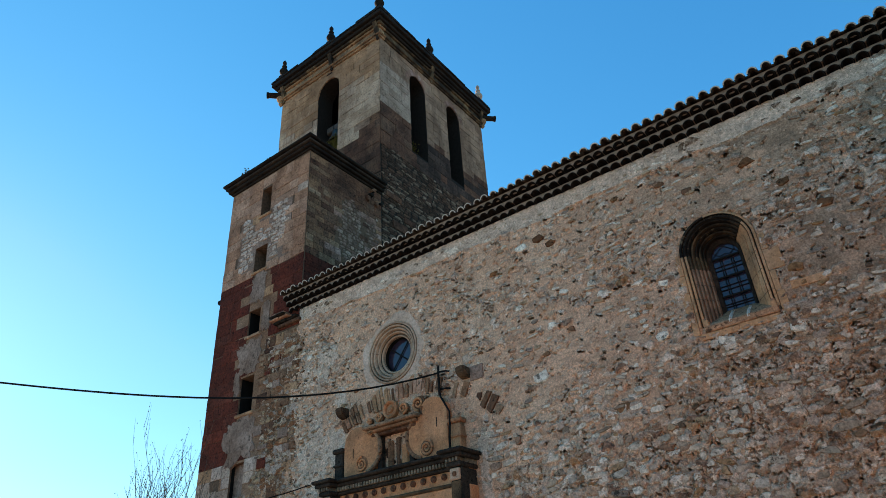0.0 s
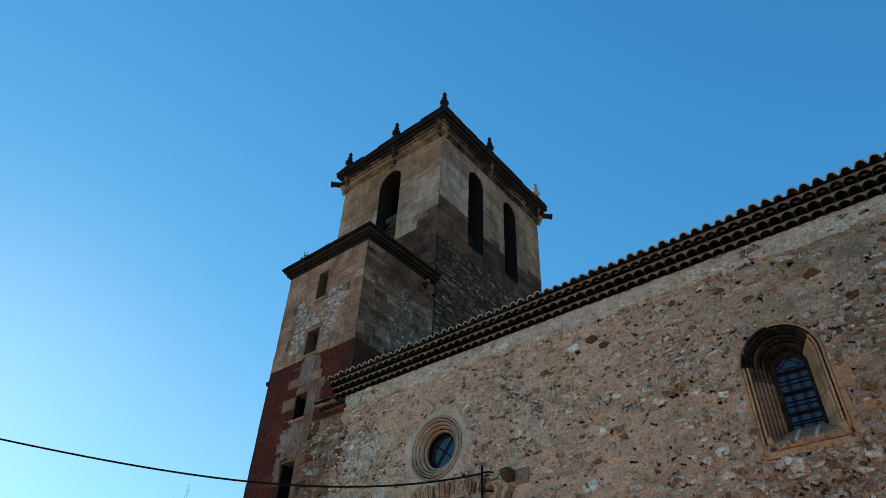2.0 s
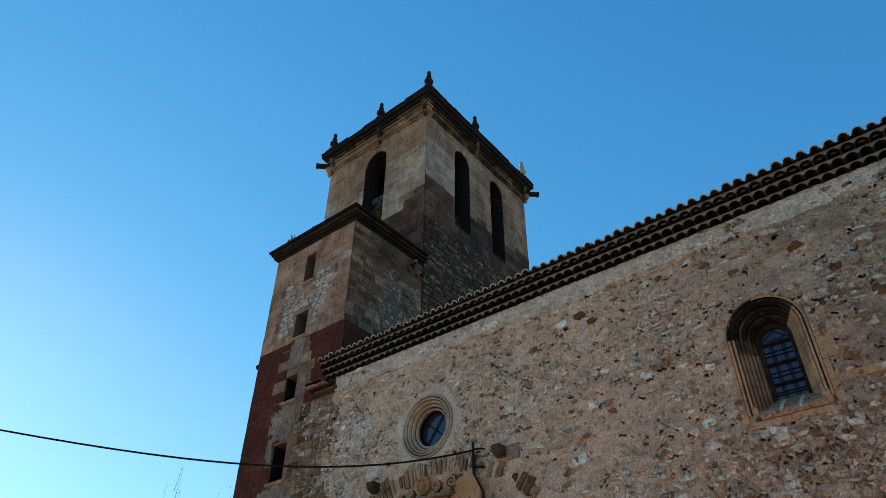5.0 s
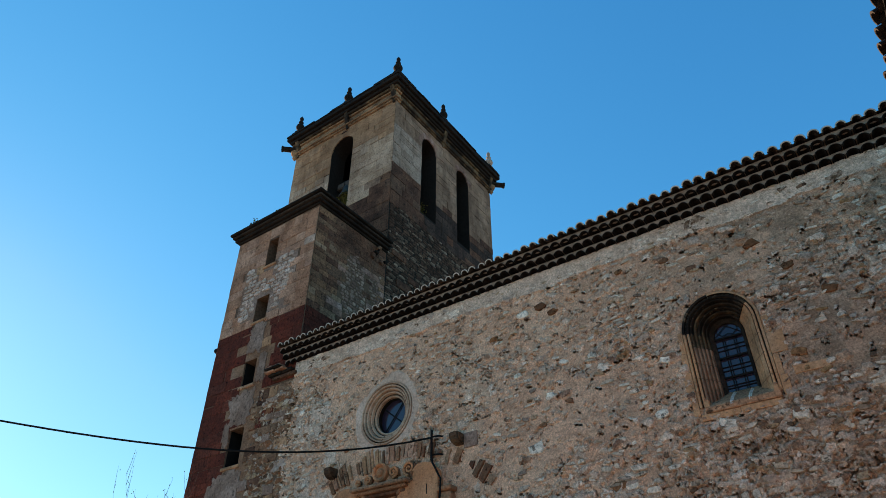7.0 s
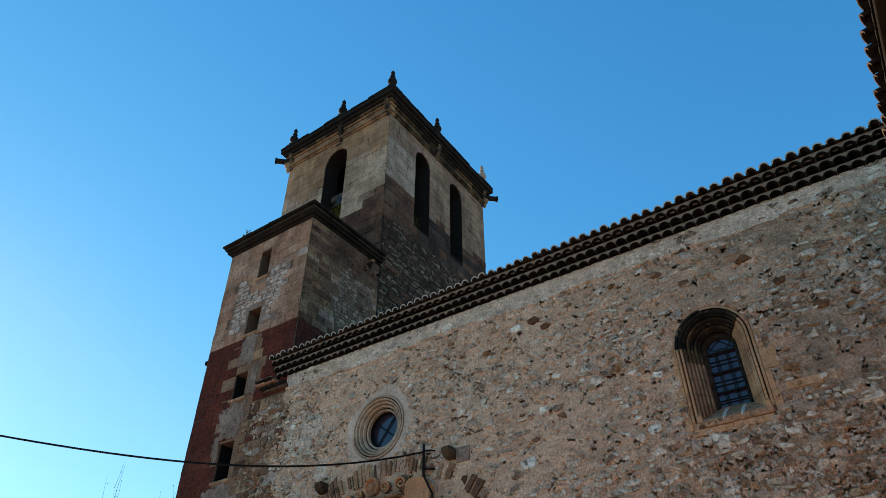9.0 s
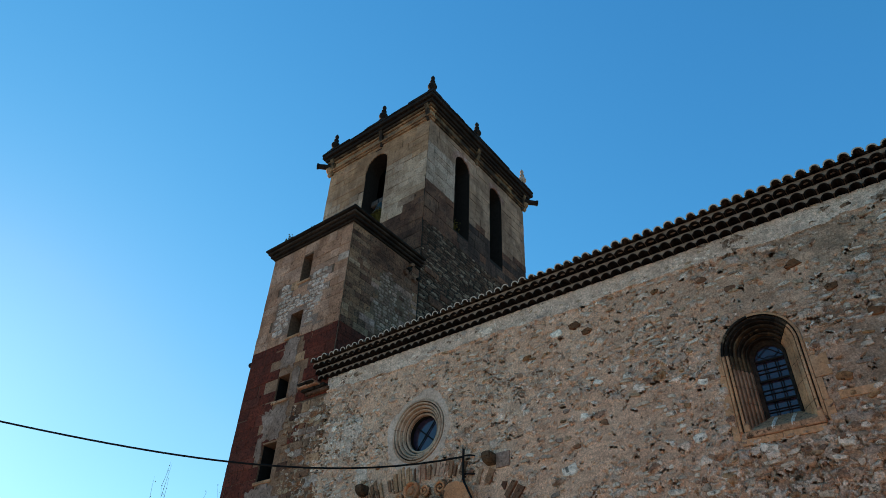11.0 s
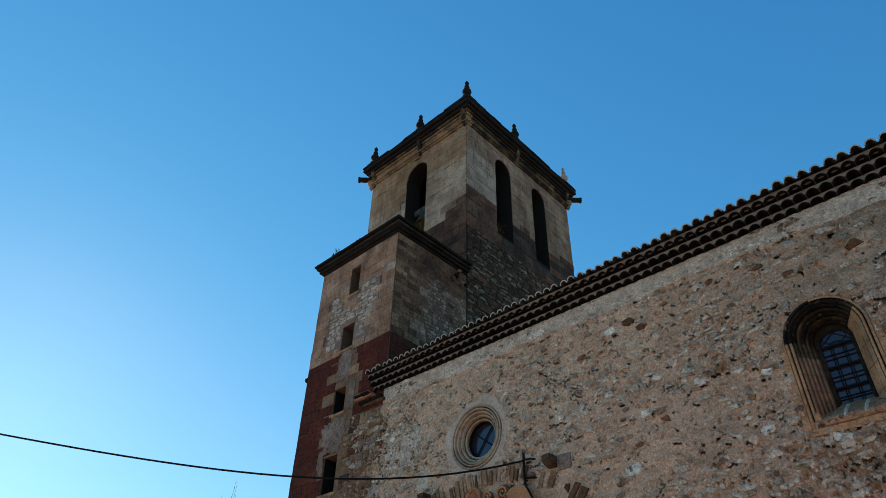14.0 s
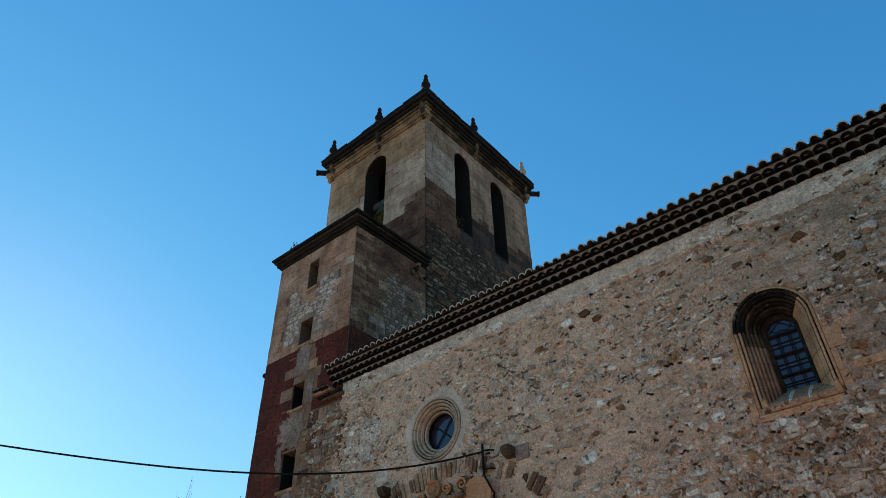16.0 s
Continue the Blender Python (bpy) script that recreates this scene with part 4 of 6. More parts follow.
# cement smeared round and between the lower windows
for u0, u1, z0, z1, s in ((-16.65, -15.75, 11.3, 12.6, 1), (-16.9, -15.7, 9.0, 10.2, 2), (-17.2, -15.6, 6.3, 7.7, 3), (-15.9, -15.45, 10.2, 11.3, 4), (-16.95, -16.6, 8.4, 9.2, 5)):
    bm = bmesh.new()
    rs = random.Random(40 + s)
    c = ((u0 + u1) / 2, (z0 + z1) / 2)
    ring = []
    for i in range(44):
        a = 2 * math.pi * i / 44
        k = 0.90 + 0.38 * noise.noise(Vector((math.cos(a) * 1.9, math.sin(a) * 1.9, s * 3.3))) + rs.uniform(-0.15, 0.15)
        ring.append((c[0] + (u1 - u0) / 2 * k * (abs(math.cos(a)) ** 0.6) * math.copysign(1, math.cos(a)), c[1] + (z1 - z0) / 2 * k * (abs(math.sin(a)) ** 0.6) * math.copysign(1, math.sin(a))))
    rim = [bm.verts.new((x, 0.03, z)) for x, z in ring]
    top = [bm.verts.new((c[0] + (x - c[0]) * 0.97, -0.027, c[1] + (z - c[1]) * 0.97)) for x, z in ring]
    mid = bm.verts.new((c[0], -0.031, c[1]))
    for i in range(44):
        j = (i + 1) % 44
        bm.faces.new((rim[i], rim[j], top[j], top[i]))
        bm.faces.new((top[i], top[j], mid))
    bmesh.ops.recalc_face_normals(bm, faces=bm.faces)
    part("cement_patch", bm, M_CEMENT, lt_wall, "grey cement patch")
for o in LTW[2:]:   # black strips put in for the shade inside the lower lights
    part("reveal", box_bm(o[0] - 0.01, o[0] + 0.006, 0.05, 0.79, o[2] + 0.002, o[3] - 0.002), M_SHADE_BLACK, stair)
o = LTW[4]          # the lowest light is walled up
part("blocking", box_bm(o[0] + 0.008, o[1] - 0.002, 0.16, 0.40, o[2] + 0.002, o[3] - 0.002), M_CEMENT, stair, "grey cement blocking")
for o in LTW:       # window surrounds, reveals shown by the depth of the wall
    part("sill", box_bm(o[0] - 0.08, o[1] + 0.08, -0.05, 0.55, o[2] - 0.10, o[2] - 0.002, bevel=0.015), M_TAN, stair)
# stub of a stone spout on the left edge
part("spout_stub", box_bm(XL - 0.24, XL + 0.05, 0.02, 0.30, 12.08, 12.26, bevel=0.05), M_CORNICE, stair)


# ---- belfry ----
belfry = thing("bell_tower", "tall square belfry of weathered tan ashlar with arched openings", "tower", at=(-17.3, 7.7, 0))
BELFSIDE = Face("side", XC)
BW = [(-17.93, -16.55, 19.3, 24.86, "arch")]
BWS = [(5.70, 6.85, 20.05, 24.85, "arch"), (8.55, 9.62, 20.15, 24.9, "arch"), (6.35, 6.75, 13.4, 14.1, "rect")]
b_front = part("front_wall", pierced_wall(BELF, XB, XC - 0.004, 0, ZB, 0.9, BW), M_JOINT_DARK, belfry, "tan ashlar front, sooty below")
b_side = part("side_wall", pierced_wall(BELFSIDE, D1 + 0.904, D2, 0, ZB, 0.9, BWS), M_JOINT_DARK, belfry, "ashlar side coloured grey-violet for its shade, over coursed rubble")
bm = bmesh.new()
box(bm, XB, XB + 0.9, D1 + 0.904, D2, 0, ZB)
box(bm, XB + 0.904, XC - 0.904, D2 - 0.9, D2, 0, ZB)
part("rear_walls", bm, M_JOINT, belfry)
# added black lining: the shade around the bell put into colour
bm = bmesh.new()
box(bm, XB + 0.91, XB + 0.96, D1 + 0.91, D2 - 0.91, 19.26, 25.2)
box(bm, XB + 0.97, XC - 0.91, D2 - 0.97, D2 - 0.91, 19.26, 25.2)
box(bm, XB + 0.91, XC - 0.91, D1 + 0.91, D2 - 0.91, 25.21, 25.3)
part("bell_shade_lining", bm, M_SHADE_BLACK, belfry, "black lining put in for the shade inside the bell chamber")
bm = bmesh.new()
box(bm, XB + 0.904, XC - 0.904, D1 + 0.904, D2 - 0.904, 19.0, 19.25)
part("bell_floor", bm, M_WOOD, belfry)
bm = bmesh.new()
ap = ((XB + XC) / 2, (D1 + D2) / 2, ZB + 2.2)
base = [bm.verts.new(p) for p in ((XB, D1, ZB + 0.7), (XC, D1, ZB + 0.7), (XC, D2, ZB + 0.7), (XB, D2, ZB + 0.7))]
apex = bm.verts.new(ap)
for i in range(4):
    bm.faces.new((base[i], base[(i + 1) % 4], apex))
bm.faces.new(base[::-1])
part("roof", bm, M_TILE, belfry)


def b_front_pick(u, z, rnd):
    n = noise.noise(Vector((u * 0.5, z * 0.6, 1.3)))
    if 20.40 < z < 20.85 and u > -15.0:
        return M_BROWNSTONE
    if z < 20.65 - (0.35 if u < -15.6 else 0):
        return M_DARKASH
    if z < 21.4 + n and u > -15.4:
        return M_SIDE if rnd.random() < 0.8 else M_PALETAN
    return M_PALETAN if z < 23.2 + 1.2 * n else M_TAN


# side ashlar coloured darker than the front, for the shade on it
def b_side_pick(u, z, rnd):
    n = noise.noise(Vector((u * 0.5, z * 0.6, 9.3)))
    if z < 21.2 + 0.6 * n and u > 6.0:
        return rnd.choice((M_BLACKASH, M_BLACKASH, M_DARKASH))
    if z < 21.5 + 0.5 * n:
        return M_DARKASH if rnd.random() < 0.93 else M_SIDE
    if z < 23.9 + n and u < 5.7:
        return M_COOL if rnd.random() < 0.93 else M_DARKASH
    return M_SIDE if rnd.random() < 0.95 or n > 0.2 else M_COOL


courses(BELF, b_front, XB + 0.004, XC - 0.004, 16.6, 25.41, (0.34, 0.46), (0.45, 1.0), b_front_pick, BW, 31, proud=(0.014, 0.032), joint=0.005, worn=0.20)
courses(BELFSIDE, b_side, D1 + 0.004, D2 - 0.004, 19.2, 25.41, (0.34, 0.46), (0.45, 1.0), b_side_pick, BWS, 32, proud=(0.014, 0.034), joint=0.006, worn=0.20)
spots = []
rs = random.Random(33)
z = 11.2
while z < 19.2:
    h = rs.uniform(0.06, 0.16)
    u = D1 + 0.05
    while u < D2 - 0.1:
        w = rs.uniform(0.13, 0.52)
        if not (6.25 < u + w and u < 6.85 and 13.3 < z + h and z < 14.2):
            spots.append((u + w / 2, z + h / 2, w * 1.06, h * 1.08, rs.uniform(0.012, 0.034), rs.uniform(-0.05, 0.05)))
        u += w
    z += h
# rubble coloured near black, as this side lies in shade
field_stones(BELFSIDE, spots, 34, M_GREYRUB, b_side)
rq = random.Random(35)
for u0, u1, z0, z1 in ((3.95, 4.85, 16.72, 16.98), (5.0, 5.7, 15.95, 16.2), (4.3, 5.2, 15.4, 15.75), (5.3, 6.2, 14.6, 14.95)):
    lay_block(BELFSIDE, b_side, M_DARKASH, u0, u1, z0, z1, 0.06, rq)


def voussoirs(face, o, parent, mat, deep=0.30, n=11):
    """Arch stones round an arched opening."""
    c, r = (o[0] + o[1]) / 2, (o[1] - o[0]) / 2
    zs = o[3] - r
    for i in range(n):
        a0, a1 = math.pi * i / n + 0.0015, math.pi * (i + 1) / n - 0.0015
        bm = bmesh.new()
        q = []
        for v in (-0.04, 0.020):
            q += [face.put(c + rr * math.cos(a), v, zs + rr * math.sin(a)) for rr, a in ((r, a0), (r + deep, a0), (r + deep, a1), (r, a1))]
        hexa(bm, q)
        bmesh.ops.recalc_face_normals(bm, faces=bm.faces)
        part("voussoir", bm, mat, parent)


voussoirs(BELF, BW[0], b_front, M_TAN)
for o in BWS[:2]:
    voussoirs(BELFSIDE, o, b_side, M_GREY)
# string course, frieze and crowning cornice
crown = part("cornice", bmesh.new(), M_FRIEZE, belfry, "crowning stone cornice, black on top, its side coloured dark for shade")
for (ov, z0, z1), mat in zip([(0.10, 25.41, 25.51), (0.17, 25.514, 25.60), (0.05, 25.604, 26.00), (0.14, 26.004, 26.10), (0.23, 26.104, 26.24), (0.33, 26.244, 26.42), (0.46, 26.424, 26.64), (0.36, 26.644, 26.69)],
                             (M_FRIEZE, M_FRIEZE, M_FRIEZE, M_FRIEZE, M_FRAME_DARK, M_CORNICE, M_CORNICE, M_CORNICE)):
    part("moulding", box_bm(XB - ov, XC + ov, D1 - ov, D1 + 0.3, z0, z1, bevel=0.025), mat, crown)
    # side lengths darker than the front ones: the side's shade in colour
    part("moulding", box_bm(XB - ov, XC + ov, D1 + 0.302, D2 + ov, z0, z1, bevel=0.025), M_FRAME_DARK if mat is M_FRIEZE else M_CORNICE, crown)


rk = random.Random(53)


def coping(face, u0, u1, bosses):
    """Worn slabs laid along the top of the cornice, doubled where a finial stands (bosses: from, to)."""
    u = u0
    while u < u1 - 0.05:
        w = min(rk.uniform(0.55, 1.15), u1 - u)
        q = []
        top, out, tip = 26.765 + rk.uniform(-0.025, 0.02), 0.50 + rk.uniform(-0.03, 0.025), rk.uniform(-0.012, 0.012)
        bm = bmesh.new()
        hexa(bm, [face.put(a, v, z) for z, k in ((26.645, 1.0), (top, 0.96)) for a, v in ((u + 0.006, -0.35), (u + w - 0.006, -0.35), (u + w - 0.006, (out + tip) * k), (u + 0.006, (out - tip) * k))])
        bmesh.ops.recalc_face_normals(bm, faces=bm.faces)
        bmesh.ops.bevel(bm, geom=bm.edges[:], offset=0.014, segments=1, affect="EDGES")
        part("coping_stone", bm, M_CORNICE, crown)
        u += w
    for a, b in bosses:
        bm = bmesh.new()
        hexa(bm, [face.put(c, v, z) for z, k in ((26.74, 1.0), (26.89, 0.93)) for c, v in ((a, -0.30), (b, -0.30), (b, 0.47 * k), (a, 0.47 * k))])
        bmesh.ops.recalc_face_normals(bm, faces=bm.faces)
        bmesh.ops.bevel(bm, geom=bm.edges[:], offset=0.02, segments=1, affect="EDGES")
        part("coping_stone", bm, M_CORNICE, crown)


coping(BELF, XB - 0.49, XC + 0.49, [(XB - 0.20, XB + 0.45), (-17.95, -16.75), (-15.15, XC + 0.46)])
coping(BELFSIDE, D1 + 0.36, D2 + 0.45, [(D1 + 0.31, D1 + 0.95), (6.85, 8.6), (D2 - 0.6, D2 + 0.3)])


def bracket(face, u, parent):
    """A worn carved bracket under the cornice: a scroll on a tapering block."""
    bm = bmesh.new()
    for d, w, z0, z1 in ((0.32, 0.11, 25.95, 26.30), (0.24, 0.09, 25.62, 25.948), (0.14, 0.06, 25.28, 25.618)):
        q = [face.put(u + a * w, v, z) for z, k in ((z0, 0.6), (z1, 1.0)) for a, v in ((-1, 0), (1, 0), (1, d * k), (-1, d * k))]
        hexa(bm, q)
    bmesh.ops.recalc_face_normals(bm, faces=bm.faces)
    part("bracket", bm, M_FRAME_DARK, parent)


bracket(BELF, -17.05, belfry)
bracket(BELFSIDE, 7.35, belfry)
for f, u in ((BELF, XC - 0.07), (BELF, XB + 0.14), (BELFSIDE, D2 - 0.14)):
    bracket(f, u, belfry)


def finial(x, y, z, mat, label):
    e = thing("finial", label, "finial", "stone finials on the belfry", at=(x, y, z))
    part("pedestal", box_bm(x - 0.19, x + 0.19, y - 0.19, y + 0.19, z, z + 0.16, bevel=0.03), mat, e)
    bm = bmesh.new()
    turned(bm, [(0.01, 0.16), (0.24, 0.162), (0.25, 0.22), (0.17, 0.30), (0.10, 0.38), (0.11, 0.44), (0.20, 0.54), (0.235, 0.66), (0.20, 0.78), (0.12, 0.88),
                (0.085, 0.95), (0.135, 1.00), (0.135, 1.05), (0.07, 1.12), (0.075, 1.18), (0.105, 1.26), (0.105, 1.34), (0.07, 1.42), (0.035, 1.47), (0.01, 1.53)], (x, y, z), steps=14)
    for f in bm.faces:
        f.smooth = True
    part("urn", bm, mat, e)
    return e


ZF = 26.87
dark = finial(XC + 0.10, D1 - 0.10, ZF, M_CORNICE, "dark stone urn finial on the cornice")
for x, y in ((-17.15, D1 - 0.10), (XB - 0.02, D1 - 0.10), (XC + 0.10, 7.30)):
    copy_thing(dark, pose(x, y, ZF))
finial(XC + 0.10, D2 - 0.05, ZF, M_PALEASH, "pale grey stone urn finial on the cornice corner")


def spout(x, y, z, dx, dy):
    """A stone water spout like a cannon, with a bearing block and a collar."""
    e = thing("gargoyle_spout", "grey cylindrical stone water spout under the cornice", "gargoyle", "stone spouts of the belfry", at=(x, y, z))
    bm = bmesh.new()
    tube(bm, [(x - dx * 0.3, y - dy * 0.3, z), (x + dx * 0.5, y + dy * 0.5, z), (x + dx * 0.9, y + dy * 0.9, z)], [0.17, 0.15, 0.14], 10)
    part("barrel", bm, M_CORNICE, e)
    bm = bmesh.new()
    tube(bm, [(x + dx * 0.9, y + dy * 0.9, z), (x + dx * 1.0, y + dy * 1.0, z)], [0.17, 0.17], 10)
    part("collar", bm, M_CORNICE, e)
    bm = bmesh.new()
    turned(bm, [(0.02, -0.75), (0.12, -0.60), (0.10, -0.5), (0.20, -0.36), (0.24, -0.2), (0.02, -0.16)], (x + dx * 0.12, y + dy * 0.12, z), steps=10)
    part("bracket", bm, M_FRIEZE, e)


spout(XB, D1, 25.90, -0.59, -0.59)
spout(XC, D2, 26.02, 0.62, 0.62)


# ---- carved portal ----
portal = thing("portal", "carved sandstone church portal with scrolled pediment and dark cornice", "portal", at=(-10.35, 0, 0))
PX0, PX1 = -12.28, -8.03
# entablature: architrave, frieze, cornice
part("architrave", box_bm(PX0 + 0.05, PX1 - 0.05, -0.30, 0.02, 4.02, 4.36, bevel=0.02), M_SAND, portal)
frieze = part("frieze", box_bm(PX0 + 0.08, PX1 - 0.08, -0.26, 0.05, 4.364, 4.696, bevel=0.01), M_SAND, portal)
ent = part("cornice", box_bm(PX0 - 0.02, PX1 - 0.02, -0.36, 0.05, 4.70, 4.77, bevel=0.02), M_SANDDARK, portal, "dark cornice with dentils")
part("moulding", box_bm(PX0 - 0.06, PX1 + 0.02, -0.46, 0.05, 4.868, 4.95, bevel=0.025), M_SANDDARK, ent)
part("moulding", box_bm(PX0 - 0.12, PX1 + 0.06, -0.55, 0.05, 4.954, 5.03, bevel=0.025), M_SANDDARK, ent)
x = PX0
while x < PX1 - 0.05:
    part("dentil", box_bm(x, x + 0.05, -0.42, 0.0, 4.774, 4.864, bevel=0.006), M_OLIVE, ent)
    x += 0.085
for i in range(12):
    bm = bmesh.new()
    turned(bm, [(0.07, 0.0), (0.075, -0.03), (0.04, -0.045), (0.045, -0.06), (0.005, -0.075)], (PX0 + 0.62 + i * 0.29, -0.26, 4.60), axis="y", steps=12)
    bmesh.ops.recalc_face_normals(bm, faces=bm.faces)
    part("rosette", bm, M_DARKASH, frieze)
part("fillet", box_bm(PX0 + 0.45, PX1 - 0.45, -0.34, 0.0, 4.36, 4.43, bevel=0.02), M_FRAME_DARK, frieze)
for xa in (PX0 + 0.08, PX1 - 0.36):      # breaks forward over the pilasters
    # block coloured dark for its shaded side, behind paler front pieces
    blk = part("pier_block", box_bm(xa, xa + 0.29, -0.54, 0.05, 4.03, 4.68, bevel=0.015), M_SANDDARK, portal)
    part("front_plate", box_bm(xa + 0.02, xa + 0.26, -0.575, -0.54, 4.05, 4.40, bevel=0.01), M_FRAME_DARK, blk)
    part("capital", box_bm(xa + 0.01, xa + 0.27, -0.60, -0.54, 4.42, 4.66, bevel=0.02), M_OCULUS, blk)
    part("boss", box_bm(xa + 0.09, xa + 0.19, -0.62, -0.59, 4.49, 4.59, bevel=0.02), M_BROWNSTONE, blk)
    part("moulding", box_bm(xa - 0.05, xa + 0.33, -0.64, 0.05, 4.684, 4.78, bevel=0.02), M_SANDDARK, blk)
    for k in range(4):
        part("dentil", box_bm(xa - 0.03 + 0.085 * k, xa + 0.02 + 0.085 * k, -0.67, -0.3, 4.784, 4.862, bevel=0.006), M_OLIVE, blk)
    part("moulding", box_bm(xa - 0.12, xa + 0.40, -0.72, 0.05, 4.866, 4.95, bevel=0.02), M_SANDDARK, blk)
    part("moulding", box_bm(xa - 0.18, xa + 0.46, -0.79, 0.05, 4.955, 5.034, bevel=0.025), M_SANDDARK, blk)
    part("pilaster", box_bm(xa + 0.02, xa + 0.27, -0.50, 0.05, 0.0, 4.026, bevel=0.02), M_SAND, portal)
part("infill", box_bm(PX0 + 0.45, PX1 - 0.45, -0.10, 0.02, 0, 4.016), M_SAND, portal)


def spiral(cx, cz, y, r, turns=2.2, flip=1, wide=0.035, start=0.0):
    """A carved volute: a raised coil."""
    bm = bmesh.new()
    pts, rs = [], []
    n = 40
    for i in range(n + 1):
        t = i / n
        a = start + flip * 2 * math.pi * turns * t
        rr = r * (1 - 0.88 * t)
        pts.append((cx + rr * math.cos(a), y, cz + rr * math.sin(a)))
        rs.append(wide * (1 - 0.5 * t))
    tube(bm, pts, rs, 6)
    return bm


PC = -10.25


def outline_slab(pts, y0, y1, bevel=0.02):
    """A slab with the given outline in the wall's plane."""
    bm = bmesh.new()
    a = [bm.verts.new((x, y0, z)) for x, z in pts]
    b = [bm.verts.new((x, y1, z)) for x, z in pts]
    n = len(pts)
    bm.faces.new(a)
    bm.faces.new(b[::-1])
    for i in range(n):
        bm.faces.new((a[i], b[i], b[(i + 1) % n], a[(i + 1) % n]))
    bmesh.ops.recalc_face_normals(bm, faces=bm.faces)
    return bm


for s in (-1, 1):           # great scrolls on either side of the niche
    X = lambda d: PC + s * d
    zt = 6.25 if s < 0 else 6.46
    rim = [(X(1.60), 5.036), (X(1.60), zt - 0.40), (X(1.55), zt - 0.20), (X(1.42), zt - 0.06), (X(1.22), zt), (X(1.02), zt - 0.01), (X(0.88), zt - 0.13)]
    inner = [(X(0.92 + 0.50 * math.cos(radians(a))), 5.63 + 0.50 * math.sin(radians(a))) for a in range(96, 263, 11)]
    pan = part("scroll_panel", outline_slab(rim + inner + [(X(1.0), 5.036)], -0.20, 0.05), M_SAND, portal)
    bm = bmesh.new()
    tube(bm, [(X(0.88), -0.2, zt - 0.16)] + [(x, -0.19, z) for x, z in inner], 0.05, 8)
    # rim coloured darker than the panel for the shade inside it
    part("rim_moulding", bm, M_BROWNSTONE, pan)
    # dark disc behind the coil: shade of its grooves, painted in
    part("volute_ground", outline_slab([(X(1.0) + 0.185 * math.cos(2 * math.pi * i / 20), 5.33 + 0.185 * math.sin(2 * math.pi * i / 20)) for i in range(20)], -0.206, 0.0), M_BROWNSTONE, pan)
    part("volute", spiral(X(1.0), 5.33, -0.225, 0.175, 2.1, -s, 0.032, math.pi / 2), M_SAND, pan)
    part("crack", box_bm(X(1.30) - 0.012, X(1.30) + 0.012, -0.203, -0.15, zt - 0.72, zt - 0.50), M_CREVICE, pan)
    pier = part("end_pier", box_bm(min(X(1.66), X(1.94)), max(X(1.66), X(1.94)), -0.20, 0.05, 5.036, 5.72, bevel=0.02), M_FRAME if s > 0 else M_SANDDARK, portal)
    part("cap", box_bm(min(X(1.62), X(1.98)), max(X(1.62), X(1.98)), -0.26, 0.05, 5.724, 5.84, bevel=0.03), M_SAND if s > 0 else M_SANDDARK, pier)
    part("band", box_bm(min(X(1.63), X(1.97)), max(X(1.63), X(1.97)), -0.23, 0.05, 5.40, 5.46, bevel=0.015), M_SAND if s > 0 else M_SANDDARK, pier)
# jambs and back coloured dark for the shade in the niche
niche = part("niche", box_bm(PC - 0.56, PC - 0.42, -0.14, 0.05, 5.036, 5.896, bevel=0.015), M_SANDDARK, portal, "empty shallow niche between the scrolls")
part("jamb", box_bm(PC + 0.42, PC + 0.56, -0.14, 0.05, 5.036, 5.896, bevel=0.015), M_SANDDARK, niche)
part("back", box_bm(PC - 0.418, PC + 0.418, 0.0, 0.05, 5.036, 5.896), M_DARKASH, niche)
for x, w, z1 in ((-0.22, 0.09, 5.76), (0.02, 0.07, 5.80), (0.22, 0.10, 5.60)):
    part("worn_relief", box_bm(PC + x - w, PC + x + w, -0.07, 0.0, 5.12, z1, bevel=0.03), M_BROWNSTONE if x < 0.2 else M_SAND, niche)
for half, y, z0, z1, mat in ((0.70, -0.22, 5.90, 5.98, M_DARKASH), (0.77, -0.31, 5.984, 6.06, M_BROWNSTONE), (0.84, -0.40, 6.064, 6.15, M_BROWNSTONE)):
    part("lintel", box_bm(PC - half, PC + half, y, 0.05, z0, z1, bevel=0.02), mat, niche)
crest = part("crest", bmesh.new(), M_SAND, portal, "carved roundel with running scrolls")
bm = bmesh.new()
turned(bm, [(0.225, 0.05), (0.225, -0.08), (0.19, -0.11), (0.155, -0.08), (0.145, -0.03), (0.10, -0.04), (0.07, -0.09), (0.01, -0.10)], (-10.42, -0.04, 6.50), axis="y", steps=24)
bmesh.ops.recalc_face_normals(bm, faces=bm.faces)
bm.to_mesh(crest.data)
bm.free()
for cx, cz, r, fl in ((-10.02, 6.44, 0.135, 1), (-9.55, 6.44, 0.17, -1), (-10.78, 6.38, 0.10, -1), (-11.12, 6.36, 0.075, 1)):
    part("volute", spiral(cx, cz, -0.10, r, 1.7, fl, 0.034, -math.pi / 2), M_SAND, crest)
    # dark disc painting the shade between the coils
    part("back_slab", outline_slab([(cx + r * 1.05 * math.cos(2 * math.pi * i / 14), cz + r * 1.05 * math.sin(2 * math.pi * i / 14)) for i in range(14)], -0.075, 0.05), M_BROWNSTONE, crest)

# relieving arch of rough stones over the portal
rr = random.Random(61)
relief = part("relieving_arch", bmesh.new(), M_JOINT, nave, "relieving arch of thin rough stones set on edge")
ax, az = -10.2, 2.9
arch_mats = [M_BROWNSTONE, M_TAN, M_TANGREY, M_BROWNSTONE, M_JAMB]
a = radians(45)
